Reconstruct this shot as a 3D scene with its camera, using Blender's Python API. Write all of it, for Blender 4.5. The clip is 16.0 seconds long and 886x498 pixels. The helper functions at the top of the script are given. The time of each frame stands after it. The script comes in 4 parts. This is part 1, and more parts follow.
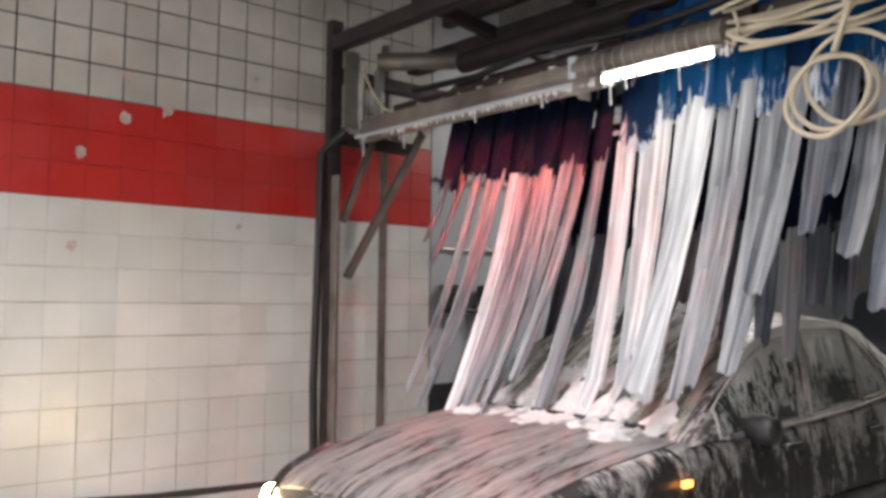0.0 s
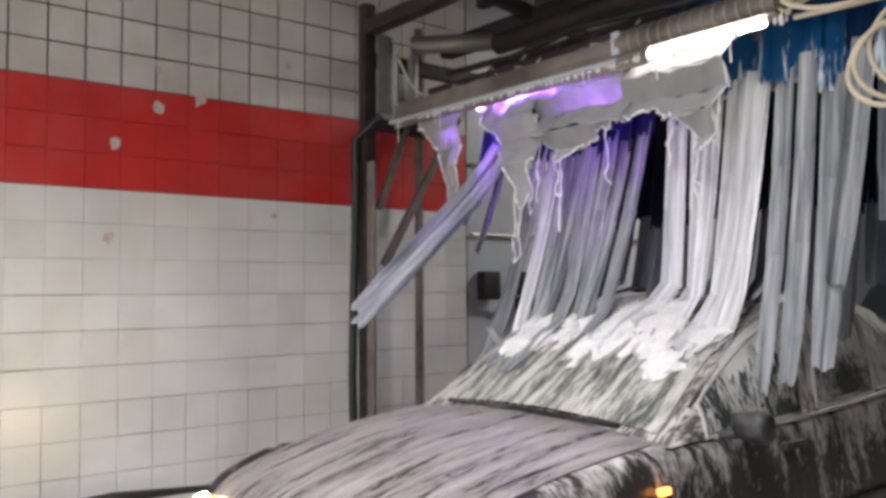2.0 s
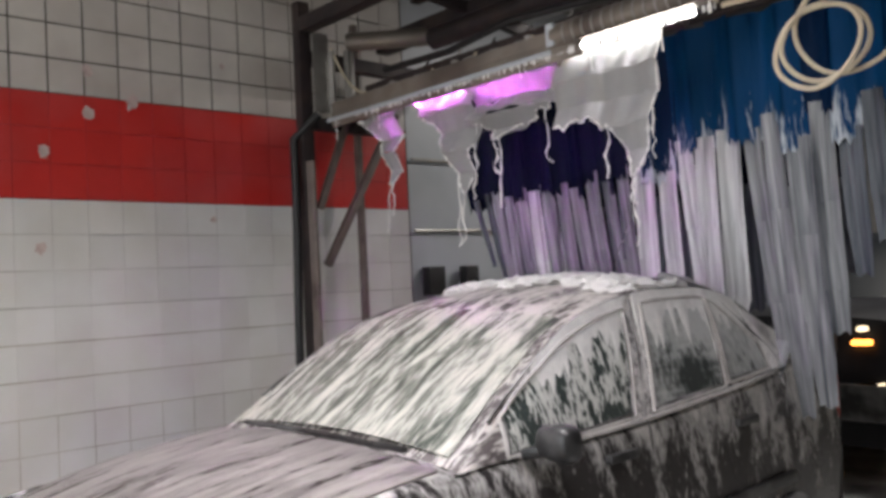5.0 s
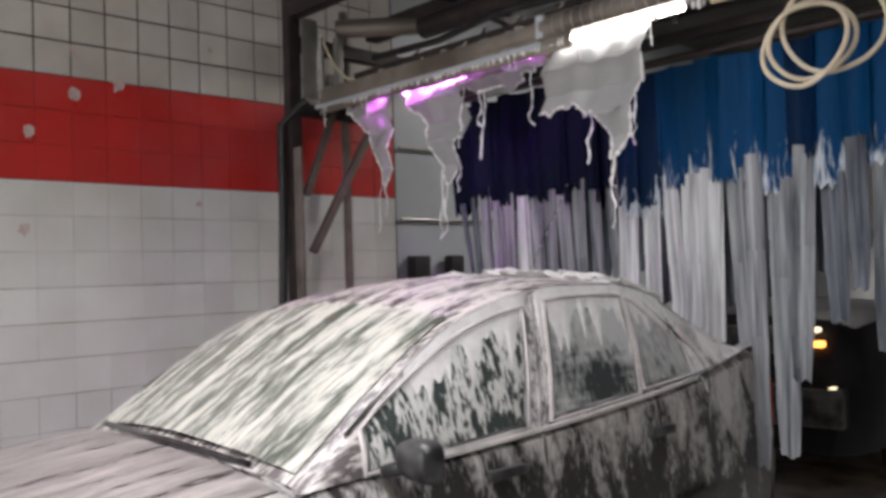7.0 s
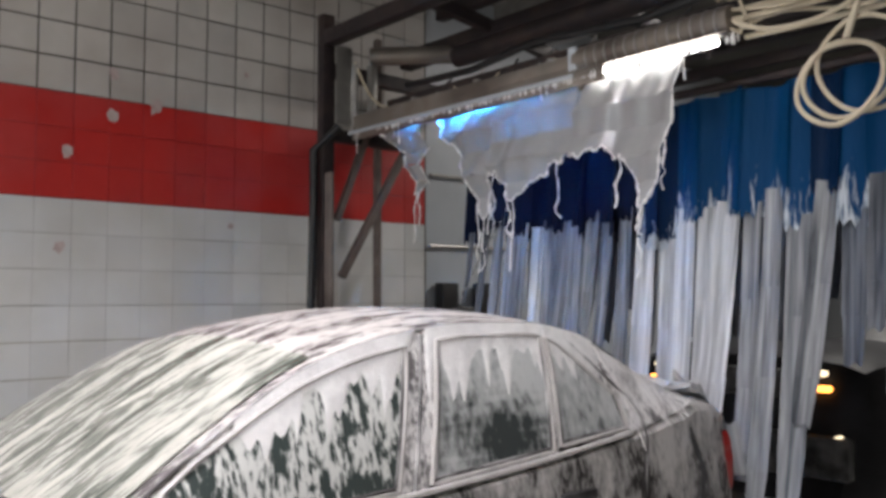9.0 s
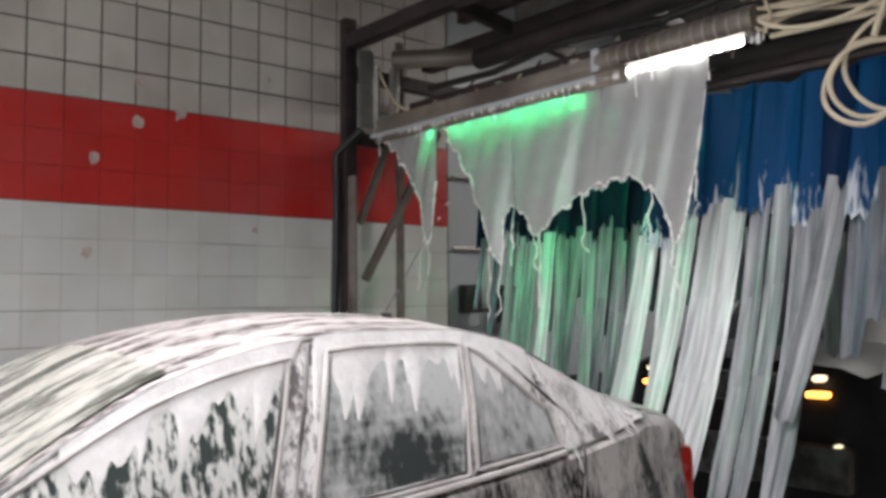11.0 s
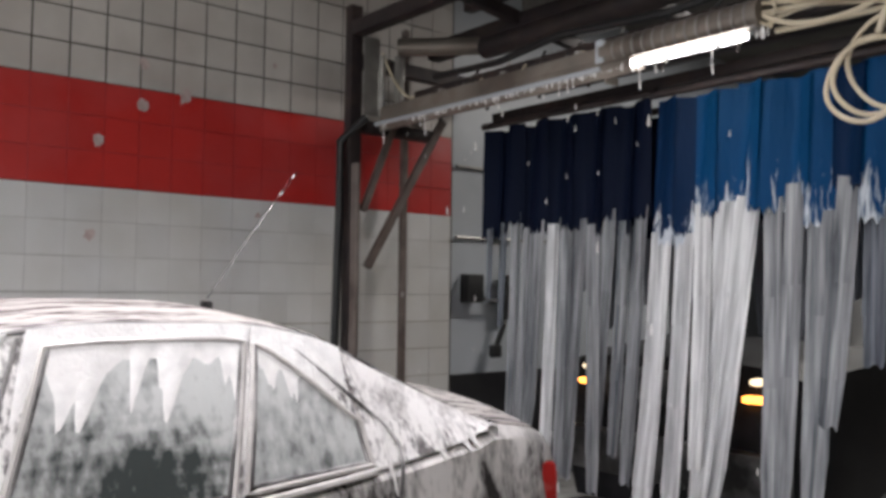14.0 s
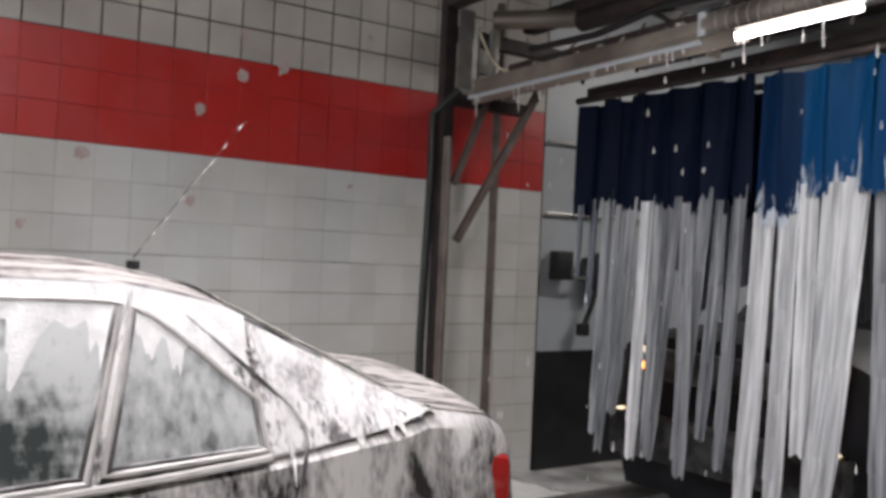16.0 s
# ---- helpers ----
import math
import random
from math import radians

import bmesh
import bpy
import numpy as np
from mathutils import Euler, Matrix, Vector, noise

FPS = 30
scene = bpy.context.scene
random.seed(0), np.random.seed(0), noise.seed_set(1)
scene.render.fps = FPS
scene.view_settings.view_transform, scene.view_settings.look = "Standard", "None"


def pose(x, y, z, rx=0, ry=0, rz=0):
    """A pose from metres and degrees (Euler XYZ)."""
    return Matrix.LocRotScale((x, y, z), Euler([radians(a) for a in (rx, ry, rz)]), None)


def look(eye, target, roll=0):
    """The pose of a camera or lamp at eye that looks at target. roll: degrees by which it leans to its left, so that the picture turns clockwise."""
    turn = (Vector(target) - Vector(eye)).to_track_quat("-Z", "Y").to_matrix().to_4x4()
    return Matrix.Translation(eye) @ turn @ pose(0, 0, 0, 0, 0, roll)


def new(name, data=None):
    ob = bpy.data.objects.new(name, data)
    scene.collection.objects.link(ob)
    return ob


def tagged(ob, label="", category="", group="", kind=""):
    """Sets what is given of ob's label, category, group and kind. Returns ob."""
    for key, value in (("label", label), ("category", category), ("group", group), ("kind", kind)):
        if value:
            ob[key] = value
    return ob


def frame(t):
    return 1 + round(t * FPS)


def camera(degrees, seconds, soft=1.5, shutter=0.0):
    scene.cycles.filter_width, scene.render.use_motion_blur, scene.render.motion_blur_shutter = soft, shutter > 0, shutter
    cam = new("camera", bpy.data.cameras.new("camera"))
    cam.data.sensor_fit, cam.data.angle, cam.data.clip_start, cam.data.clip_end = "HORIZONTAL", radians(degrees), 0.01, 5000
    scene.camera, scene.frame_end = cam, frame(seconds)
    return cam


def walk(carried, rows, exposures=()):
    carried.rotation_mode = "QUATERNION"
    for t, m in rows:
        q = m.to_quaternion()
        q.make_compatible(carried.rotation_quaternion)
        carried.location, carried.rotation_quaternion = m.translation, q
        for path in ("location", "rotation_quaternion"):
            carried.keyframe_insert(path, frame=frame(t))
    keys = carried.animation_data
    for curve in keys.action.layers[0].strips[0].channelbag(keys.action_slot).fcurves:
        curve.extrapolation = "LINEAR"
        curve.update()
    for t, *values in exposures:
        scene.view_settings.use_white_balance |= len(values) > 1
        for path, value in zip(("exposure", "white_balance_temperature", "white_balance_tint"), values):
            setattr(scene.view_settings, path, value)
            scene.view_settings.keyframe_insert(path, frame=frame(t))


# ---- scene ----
cam = camera(55.1, 16.0, soft=3.6)
PATH = [
    (0.0, 0.121, -0.009, 1.544, 49.40, 3.48, -0.63),
    (0.5, 0.152, -0.015, 1.534, 52.80, 4.13, -1.14),
    (1.0, 0.145, -0.019, 1.531, 53.49, 3.35, -0.13),
    (1.5, 0.064, -0.005, 1.510, 55.63, 2.16, 0.64),
    (2.0, -0.005, 0.003, 1.523, 51.29, 2.81, 0.34),
    (2.5, -0.031, 0.013, 1.533, 49.69, 2.64, 1.55),
    (3.0, -0.037, 0.005, 1.517, 49.89, 2.52, 2.81),
    (3.5, -0.033, 0.003, 1.514, 47.95, 0.45, 3.03),
    (4.0, -0.033, 0.005, 1.516, 48.34, 0.67, 3.69),
    (4.5, -0.018, 0.009, 1.524, 47.89, 2.52, 3.16),
    (7.0, -0.004, -0.001, 1.520, 46.59, 1.71, 1.73),
    (7.5, 0.002, 0.006, 1.528, 46.43, 2.90, 2.58),
    (8.0, 0.005, 0.014, 1.532, 47.27, 3.21, 1.06),
    (10.5, 0.006, 0.004, 1.550, 49.76, 3.51, 0.45),
    (11.0, -0.000, -0.000, 1.550, 50.04, 3.47, 0.48),
    (11.5, 0.015, 0.001, 1.561, 49.89, 3.47, 0.32),
    (12.0, 0.017, 0.006, 1.559, 49.76, 3.24, 0.27),
    (12.5, 0.017, 0.018, 1.556, 50.10, 3.04, 0.28),
    (13.0, 0.047, 0.035, 1.578, 50.20, 3.28, 0.06),
    (13.5, 0.036, 0.030, 1.567, 49.92, 3.11, 0.52),
    (14.0, 0.027, 0.028, 1.554, 50.51, 2.69, -0.72),
    (14.5, 0.049, 0.035, 1.542, 51.44, 2.02, -1.14),
    (15.0, 0.019, 0.022, 1.526, 55.53, -0.66, -2.36),
    (15.5, -0.003, 0.013, 1.541, 56.84, -0.41, -3.25),
    (16.0, 0.019, 0.032, 1.537, 56.45, 0.96, -2.57),
]
walk(cam, [(t, pose(x, y, z, 90 + p, r, w)) for t, x, y, z, w, p, r in PATH],
     [(0.0, 0.28), (1.5, 0.22), (3.0, 0.14), (3.5, 0.0), (4.0, 0.0), (4.5, 0.0), (7.0, 0.03), (8.0, -0.04), (10.5, 0.0), (16.0, 0.0)])

# ---- world and large lights ----
world = bpy.data.worlds.new("sky")
scene.world = world
world.use_nodes = True
wn = world.node_tree.nodes
sky = wn.new("ShaderNodeTexSky")
sky.sky_type, sky.sun_disc, sky.sun_elevation, sky.sun_rotation = "NISHITA", False, radians(35), radians(60)
world.node_tree.links.new(sky.outputs[0], wn["Background"].inputs[0])
wn["Background"].inputs[1].default_value = 0.08


def lamp(name, x, y, z, sx, sy, watts, colour, target, spread=180):
    d = bpy.data.lights.new(name, "AREA")
    d.shape, d.size, d.size_y, d.energy, d.color = "RECTANGLE", sx, sy, watts, colour
    d.spread = radians(spread)
    ob = new(name, d)
    ob.matrix_world = look((x, y, z), target)
    return ob


# unseen fills added: ceiling strips, one over the brush section, daylight at the entrance
lamp("ceiling_fill", -0.7, 0.3, 3.92, 0.25, 1.5, 66, (1.0, 0.958, 1.0), (-2.2, 1.0, 0.9), 130)
lamp("ceiling_fill", -2.4, 1.0, 3.92, 0.25, 1.5, 46, (1.0, 0.958, 1.0), (-2.4, 1.2, 0), 110)
lamp("ceiling_fill", -2.7, 6.6, 3.92, 0.25, 1.5, 95, (1.0, 0.95, 0.90), (-2.7, 6.6, 0))
lamp("entrance_fill", -2.6, -4.9, 1.8, 3.6, 3.0, 160, (0.95, 0.98, 1.0), (-2.6, 0, 1.3))

XW, TILE, Y0, ZB, WALL_END = -4.946, 0.2, 1.394, 2.712, 4.215
XC = -2.70          # centre line of the wash lane
YBAR, ZBAR = 3.22, 2.60


# ---- materials ----
def material(name, base, rough=0.6, metal=0.0, grain=None, stain=None, bump=0.0, bump_scale=60.0, coat=0.0, vary=0.0, stretch=(1, 1, 1), across=False):
    """Principled surface; grain and stain are (colour, scale, amount); vary shifts value from object to object;
    across lets the pattern run on over all the pieces of a wall."""
    m = bpy.data.materials.new(name)
    m.use_nodes = True
    n, l = m.node_tree.nodes, m.node_tree.links
    b = n["Principled BSDF"]
    b.inputs["Roughness"].default_value, b.inputs["Metallic"].default_value = rough, metal
    b.inputs["Coat Weight"].default_value = coat
    tc, mp = n.new("ShaderNodeTexCoord"), n.new("ShaderNodeMapping")
    mp.inputs["Scale"].default_value = stretch
    l.new(n.new("ShaderNodeNewGeometry").outputs["Position"] if across else tc.outputs["Object"], mp.inputs[0])
    rgb = n.new("ShaderNodeRGB")
    rgb.outputs[0].default_value = (*base, 1)
    out = rgb.outputs[0]
    for i, layer in enumerate((grain, stain)):
        if layer:
            colour, scale, amount = layer
            t, r, x = n.new("ShaderNodeTexNoise"), n.new("ShaderNodeValToRGB"), n.new("ShaderNodeMix")
            t.inputs["Scale"].default_value, t.inputs["Detail"].default_value = scale, 6
            r.color_ramp.elements[0].position, r.color_ramp.elements[1].position = 0.42, 0.68
            r.color_ramp.elements[1].color = (amount, amount, amount, 1)
            x.data_type = "RGBA"
            l.new(mp.outputs[0], t.inputs["Vector"]), l.new(t.outputs[0], r.inputs[0]), l.new(r.outputs[0], x.inputs[0])
            l.new(out, x.inputs[6])
            x.inputs[7].default_value = (*colour, 1)
            out = x.outputs[2]
    if vary:
        oi, hs, mr = n.new("ShaderNodeObjectInfo"), n.new("ShaderNodeHueSaturation"), n.new("ShaderNodeMapRange")
        mr.inputs[3].default_value, mr.inputs[4].default_value = 1 - vary, 1 + vary
        l.new(oi.outputs["Random"], mr.inputs[0]), l.new(mr.outputs[0], hs.inputs["Value"]), l.new(out, hs.inputs["Color"])
        out = hs.outputs[0]
    l.new(out, b.inputs["Base Color"])
    if bump:
        t, u = n.new("ShaderNodeTexNoise"), n.new("ShaderNodeBump")
        t.inputs["Scale"].default_value, u.inputs["Strength"].default_value, u.inputs["Distance"].default_value = bump_scale, bump, 0.01
        l.new(mp.outputs[0], t.inputs["Vector"]), l.new(t.outputs[0], u.inputs["Height"]), l.new(u.outputs[0], b.inputs["Normal"])
    return m


def glow(name, colour, strength):
    m = bpy.data.materials.new(name)
    m.use_nodes = True
    b = m.node_tree.nodes["Principled BSDF"]
    b.inputs["Base Color"].default_value = (*[c * 0.5 for c in colour], 1)
    b.inputs["Emission Color"].default_value, b.inputs["Emission Strength"].default_value = (*colour, 1), strength
    return m


def foamed(name, under, rough, foam, stretch, scale, lo, hi, fine=5.0, metal=0.0, settle=None, speck=0.5, clear=None):
    """A surface under streaks of soap foam: stretched noise lays white foam over the paint or glass."""
    m = bpy.data.materials.new(name)
    m.use_nodes = True
    n, l = m.node_tree.nodes, m.node_tree.links
    b = n["Principled BSDF"]
    tc, mp = n.new("ShaderNodeTexCoord"), n.new("ShaderNodeMapping")
    mp.inputs["Scale"].default_value = stretch
    l.new(tc.outputs["Object"], mp.inputs[0])
    big, fin, add, ramp, mix, rr = (n.new("ShaderNodeTexNoise"), n.new("ShaderNodeTexNoise"), n.new("ShaderNodeMath"),
                                   n.new("ShaderNodeValToRGB"), n.new("ShaderNodeMix"), n.new("ShaderNodeMapRange"))
    big.inputs["Scale"].default_value, big.inputs["Detail"].default_value, big.inputs["Distortion"].default_value = scale, 5, 0.6
    fin.inputs["Scale"].default_value, fin.inputs["Detail"].default_value = scale * fine, 4
    l.new(mp.outputs[0], big.inputs["Vector"]), l.new(mp.outputs[0], fin.inputs["Vector"])
    add.operation = "MULTIPLY_ADD"
    add.inputs[1].default_value = speck
    l.new(fin.outputs[0], add.inputs[0]), l.new(big.outputs[0], add.inputs[2])
    ramp.color_ramp.elements[0].position, ramp.color_ramp.elements[1].position = lo, hi
    amount = add.outputs[0]
    if settle:   # (x, y, z, base): where on the thing the foam lies thicker
        dot, lift, plus = n.new("ShaderNodeVectorMath"), n.new("ShaderNodeMath"), n.new("ShaderNodeMath")
        dot.operation = "DOT_PRODUCT"
        dot.inputs[1].default_value = settle[:3]
        l.new(tc.outputs["Object"], dot.inputs[0])
        lift.inputs[1].default_value = settle[3]
        l.new(dot.outputs["Value"], lift.inputs[0])
        l.new(amount, plus.inputs[0]), l.new(lift.outputs[0], plus.inputs[1])
        amount = plus.outputs[0]
    if clear:   # (y, z, half length, half height): a patch that the cloths have wiped clean, with a ragged edge
        sub, sc, ln, rag, mr, less = (n.new("ShaderNodeVectorMath"), n.new("ShaderNodeVectorMath"), n.new("ShaderNodeVectorMath"),
                                      n.new("ShaderNodeMath"), n.new("ShaderNodeMapRange"), n.new("ShaderNodeMath"))
        sub.operation, sc.operation, ln.operation = "SUBTRACT", "MULTIPLY", "LENGTH"
        sub.inputs[1].default_value, sc.inputs[1].default_value = (0, clear[0], clear[1]), (0, 1 / clear[2], 1 / clear[3])
        l.new(tc.outputs["Object"], sub.inputs[0]), l.new(sub.outputs[0], sc.inputs[0]), l.new(sc.outputs[0], ln.inputs[0])
        wipe, wm = n.new("ShaderNodeTexNoise"), n.new("ShaderNodeMapping")
        wm.inputs["Scale"].default_value = (1.0, 1.2, 11.0)
        wipe.inputs["Scale"].default_value, wipe.inputs["Detail"].default_value = 2.5, 2
        l.new(tc.outputs["Object"], wm.inputs[0]), l.new(wm.outputs[0], wipe.inputs["Vector"])
        rag.operation, rag.inputs[1].default_value = "MULTIPLY_ADD", 1.1
        l.new(wipe.outputs[0], rag.inputs[0]), l.new(ln.outputs["Value"], rag.inputs[2])
        mr.inputs[1].default_value, mr.inputs[2].default_value, mr.inputs[3].default_value, mr.inputs[4].default_value = 0.95, 1.8, 0.36, 0.0
        l.new(rag.outputs[0], mr.inputs[0])
        less.operation = "SUBTRACT"
        l.new(amount, less.inputs[0]), l.new(mr.outputs[0], less.inputs[1])
        amount = less.outputs[0]
    l.new(amount, ramp.inputs[0])
    mix.data_type = "RGBA"
    mix.inputs[6].default_value, mix.inputs[7].default_value = (*under, 1), (*foam, 1)
    l.new(ramp.outputs[0], mix.inputs[0]), l.new(mix.outputs[2], b.inputs["Base Color"])
    rr.inputs[3].default_value, rr.inputs[4].default_value = rough, 0.45
    l.new(ramp.outputs[0], rr.inputs[0]), l.new(rr.outputs[0], b.inputs["Roughness"])
    b.inputs["Metallic"].default_value = metal
    u = n.new("ShaderNodeBump")
    u.inputs["Strength"].default_value, u.inputs["Distance"].default_value = 0.5, 0.012
    l.new(add.outputs[0], u.inputs["Height"]), l.new(u.outputs[0], b.inputs["Normal"])
    return m


M_WHITE_TILE = material("white_tile", (0.66, 0.66, 0.65), 0.3, grain=((0.55, 0.545, 0.525), 3.0, 0.5), stain=((0.50, 0.45, 0.36), 1.1, 0.35), bump=0.05, bump_scale=9, vary=0.05, across=True)
M_UPPER_TILE = material("upper_tile", (0.60, 0.57, 0.53), 0.5, grain=((0.50, 0.475, 0.44), 4.0, 0.6), stain=((0.26, 0.20, 0.17), 1.3, 0.4), bump=0.2, bump_scale=10, vary=0.08, across=True)
M_RED_TILE = material("red_paint_tile", (0.52, 0.026, 0.022), 0.33, grain=((0.42, 0.018, 0.015), 2.5, 0.6), stain=((0.52, 0.085, 0.085), 1.7, 0.55), bump=0.2, bump_scale=9, vary=0.05, across=True)
M_GROUT = material("grout", (0.075, 0.067, 0.056), 0.9, grain=((0.16, 0.145, 0.125), 2.5, 0.7))
M_WHITE_GROUT = material("painted_grout", (0.56, 0.55, 0.53), 0.7, grain=((0.34, 0.33, 0.31), 2.5, 0.8))
M_DIRTY_GROUT = material("dirty_grout", (0.42, 0.39, 0.34), 0.8, grain=((0.22, 0.19, 0.15), 3, 0.9))
M_RED_GROUT = material("red_painted_grout", (0.40, 0.018, 0.014), 0.6, grain=((0.24, 0.012, 0.010), 3, 0.8))
M_WALL = material("plaster", (0.5, 0.48, 0.44), 0.8, grain=((0.38, 0.36, 0.32), 2, 0.5), bump=0.2)
M_PANEL = material("white_panel", (0.44, 0.47, 0.50), 0.4, grain=((0.33, 0.35, 0.38), 2.0, 0.5))
M_DADO = material("black_dado", (0.012, 0.012, 0.014), 0.45, grain=((0.03, 0.03, 0.03), 5, 0.5), bump=0.3)
M_FLOOR = material("wet_concrete", (0.45, 0.445, 0.435), 0.2, grain=((0.80, 0.80, 0.80), 1.6, 0.9), stain=((0.08, 0.08, 0.08), 3.5, 0.6), bump=0.25, bump_scale=18)
M_STEEL = material("rusty_dark_steel", (0.030, 0.022, 0.024), 0.55, 0.2, grain=((0.075, 0.05, 0.042), 7, 0.7), stain=((0.02, 0.017, 0.017), 2, 0.6), bump=0.4, bump_scale=40)
M_GALV = material("galvanised_steel", (0.34, 0.33, 0.31), 0.4, 0.6, grain=((0.2, 0.19, 0.18), 9, 0.6), bump=0.2)
M_ALU = material("aluminium_housing", (0.24, 0.205, 0.175), 0.35, 0.45, grain=((0.36, 0.33, 0.29), 7, 0.8), stain=((0.09, 0.07, 0.06), 3.5, 0.8), bump=0.15)
M_PVC = material("cream_pvc_hose", (0.62, 0.54, 0.40), 0.4, grain=((0.42, 0.35, 0.24), 6, 0.6))
M_BLACK = material("black_rubber", (0.012, 0.012, 0.013), 0.5, grain=((0.03, 0.03, 0.03), 12, 0.5))
M_CEIL = material("ceiling_board", (0.12, 0.11, 0.095), 0.8, grain=((0.06, 0.055, 0.05), 2, 0.6))
# the tube lamp's light on the right-hand cloths is put into these two blues
M_BLUE_LIT = foamed("lamplit_blue_cloth", (0.003, 0.054, 0.158), 0.55, (0.60, 0.65, 0.70), (7, 7, 1.3), 3.0, 0.82, 1.36, 4.0, 0.0, (0, 0, -1.2, -0.56))
M_BLUE_HALFLIT = foamed("half_lit_blue_cloth", (0.002, 0.018, 0.062), 0.55, (0.55, 0.60, 0.66), (8, 8, 1.6), 3.0, 0.93, 1.30, 4.0, 0.0, (0, 0, -1.2, -0.60))
M_NAVY = foamed("navy_wash_cloth", (0.0015, 0.005, 0.019), 0.65, (0.34, 0.38, 0.44), (8, 8, 0.9), 3.0, 0.98, 1.30, 4.0, 0.0, (0, 0, -1.2, -0.74))
M_STRIP_GREY = foamed("grey_wash_cloth", (0.05, 0.06, 0.075), 0.35, (0.45, 0.46, 0.48), (9, 9, 0.45), 2.2, 0.56, 1.12, 3.0)
M_STRIP = foamed("foamy_wash_cloth", (0.17, 0.18, 0.20), 0.35, (0.86, 0.87, 0.88), (9, 9, 0.45), 2.4, 0.46, 0.92, 3.0)
M_FOAM = material("foam", (0.84, 0.835, 0.82), 0.5, grain=((0.60, 0.60, 0.595), 22, 0.6), stain=((0.72, 0.70, 0.685), 6, 0.6), bump=0.3, bump_scale=95)
for m in (M_BLUE_LIT, M_BLUE_HALFLIT, M_NAVY):   # wet cloth has little sheen
    m.node_tree.nodes["Principled BSDF"].inputs["Specular IOR Level"].default_value = 0.12
M_FLECK = material("dull_foam", (0.55, 0.45, 0.43), 0.6, grain=((0.42, 0.30, 0.28), 20, 0.6))
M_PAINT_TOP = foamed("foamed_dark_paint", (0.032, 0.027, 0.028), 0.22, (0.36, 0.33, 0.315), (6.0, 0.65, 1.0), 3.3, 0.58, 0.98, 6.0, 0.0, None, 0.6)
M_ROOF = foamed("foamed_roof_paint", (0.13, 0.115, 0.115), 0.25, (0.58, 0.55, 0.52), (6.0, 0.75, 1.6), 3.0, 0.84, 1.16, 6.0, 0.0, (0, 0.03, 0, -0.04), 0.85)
M_PAINT_SIDE = foamed("dripping_dark_paint", (0.034, 0.031, 0.031), 0.2, (0.62, 0.60, 0.58), (1.0, 3.2, 1.3), 3.2, 0.60, 0.92, 7.0, 0.0, (0, 0.03, 0.62, -0.62), 0.5)
M_GLASS_TOP = foamed("foamed_windscreen", (0.070, 0.084, 0.070), 0.10, (0.58, 0.57, 0.51), (5.4, 0.62, 1.0), 3.4, 0.64, 0.98, 6.0, 0.0, None, 0.6)
M_GLASS_SIDE = foamed("dripping_window", (0.050, 0.064, 0.060), 0.06, (0.62, 0.63, 0.60), (1.0, 3.0, 1.1), 5.0, 0.86, 1.12, 4.5, 0.0, (0, 0.0, 0.35, -0.42), 0.9)
M_GLASS_MILKY = foamed("milky_window", (0.045, 0.053, 0.052), 0.10, (0.50, 0.515, 0.505), (1.0, 2.2, 1.4), 3.0, 0.58, 1.15, 5.0, 0.0, (0, 0.0, 0.5, -0.55), 0.7, (1.30, 1.12, 0.24, 0.13))
M_RUST = material("rust_brown_steel", (0.15, 0.115, 0.10), 0.7, 0.1, grain=((0.06, 0.045, 0.04), 9, 0.8), stain=((0.26, 0.22, 0.20), 3, 0.6), bump=0.4, bump_scale=40)
M_WING_FOAM = foamed("mottled_foam", (0.36, 0.345, 0.34), 0.4, (0.78, 0.765, 0.75), (1.0, 2.2, 1.6), 5.0, 0.62, 0.98, 6.0, 0.0, None, 0.8)
M_PILLAR = foamed("foamed_pillar", (0.15, 0.14, 0.14), 0.3, (0.80, 0.785, 0.77), (1.0, 2.6, 1.4), 5.0, 0.76, 1.00, 6.0, 0.0, None, 0.9)
# dark frayed ends; also holds the shade on back and right-hand strips as colour
M_STRIP_DARK = foamed("dark_and_shaded_cloth", (0.012, 0.020, 0.035), 0.35, (0.22, 0.24, 0.28), (9, 9, 0.45), 2.2, 0.56, 1.15, 3.0)
M_TRIM = material("black_trim", (0.012, 0.012, 0.013), 0.35, grain=((0.2, 0.2, 0.2), 8, 0.5))
M_TYRE = material("tyre_rubber", (0.014, 0.014, 0.014), 0.75, bump=0.4)
M_RIM = material("grey_rim", (0.3, 0.3, 0.31), 0.35, 0.7)
M_DARKCAR = material("black_car_paint", (0.008, 0.008, 0.010), 0.5, 0.0, grain=((0.03, 0.03, 0.035), 3, 0.6))
M_DARKGLASS = material("dark_glass", (0.008, 0.010, 0.012), 0.45)
for m in (M_DARKCAR, M_DARKGLASS):
    m.node_tree.nodes["Principled BSDF"].inputs["Specular IOR Level"].default_value = 0.2
M_HEAD = glow("warm_headlight", (1.0, 0.80, 0.45), 50.0)
M_AMBER = glow("amber_lens", (1.0, 0.36, 0.06), 5.0)
M_LAMPWHITE = glow("white_lamp_lens", (1.0, 0.82, 0.55), 1.8)
M_TAIL = material("red_tail_lens", (0.32, 0.012, 0.01), 0.2, grain=((0.5, 0.2, 0.18), 9, 0.5))
M_LED = glow("white_led", (1.0, 0.98, 0.95), 14.0)


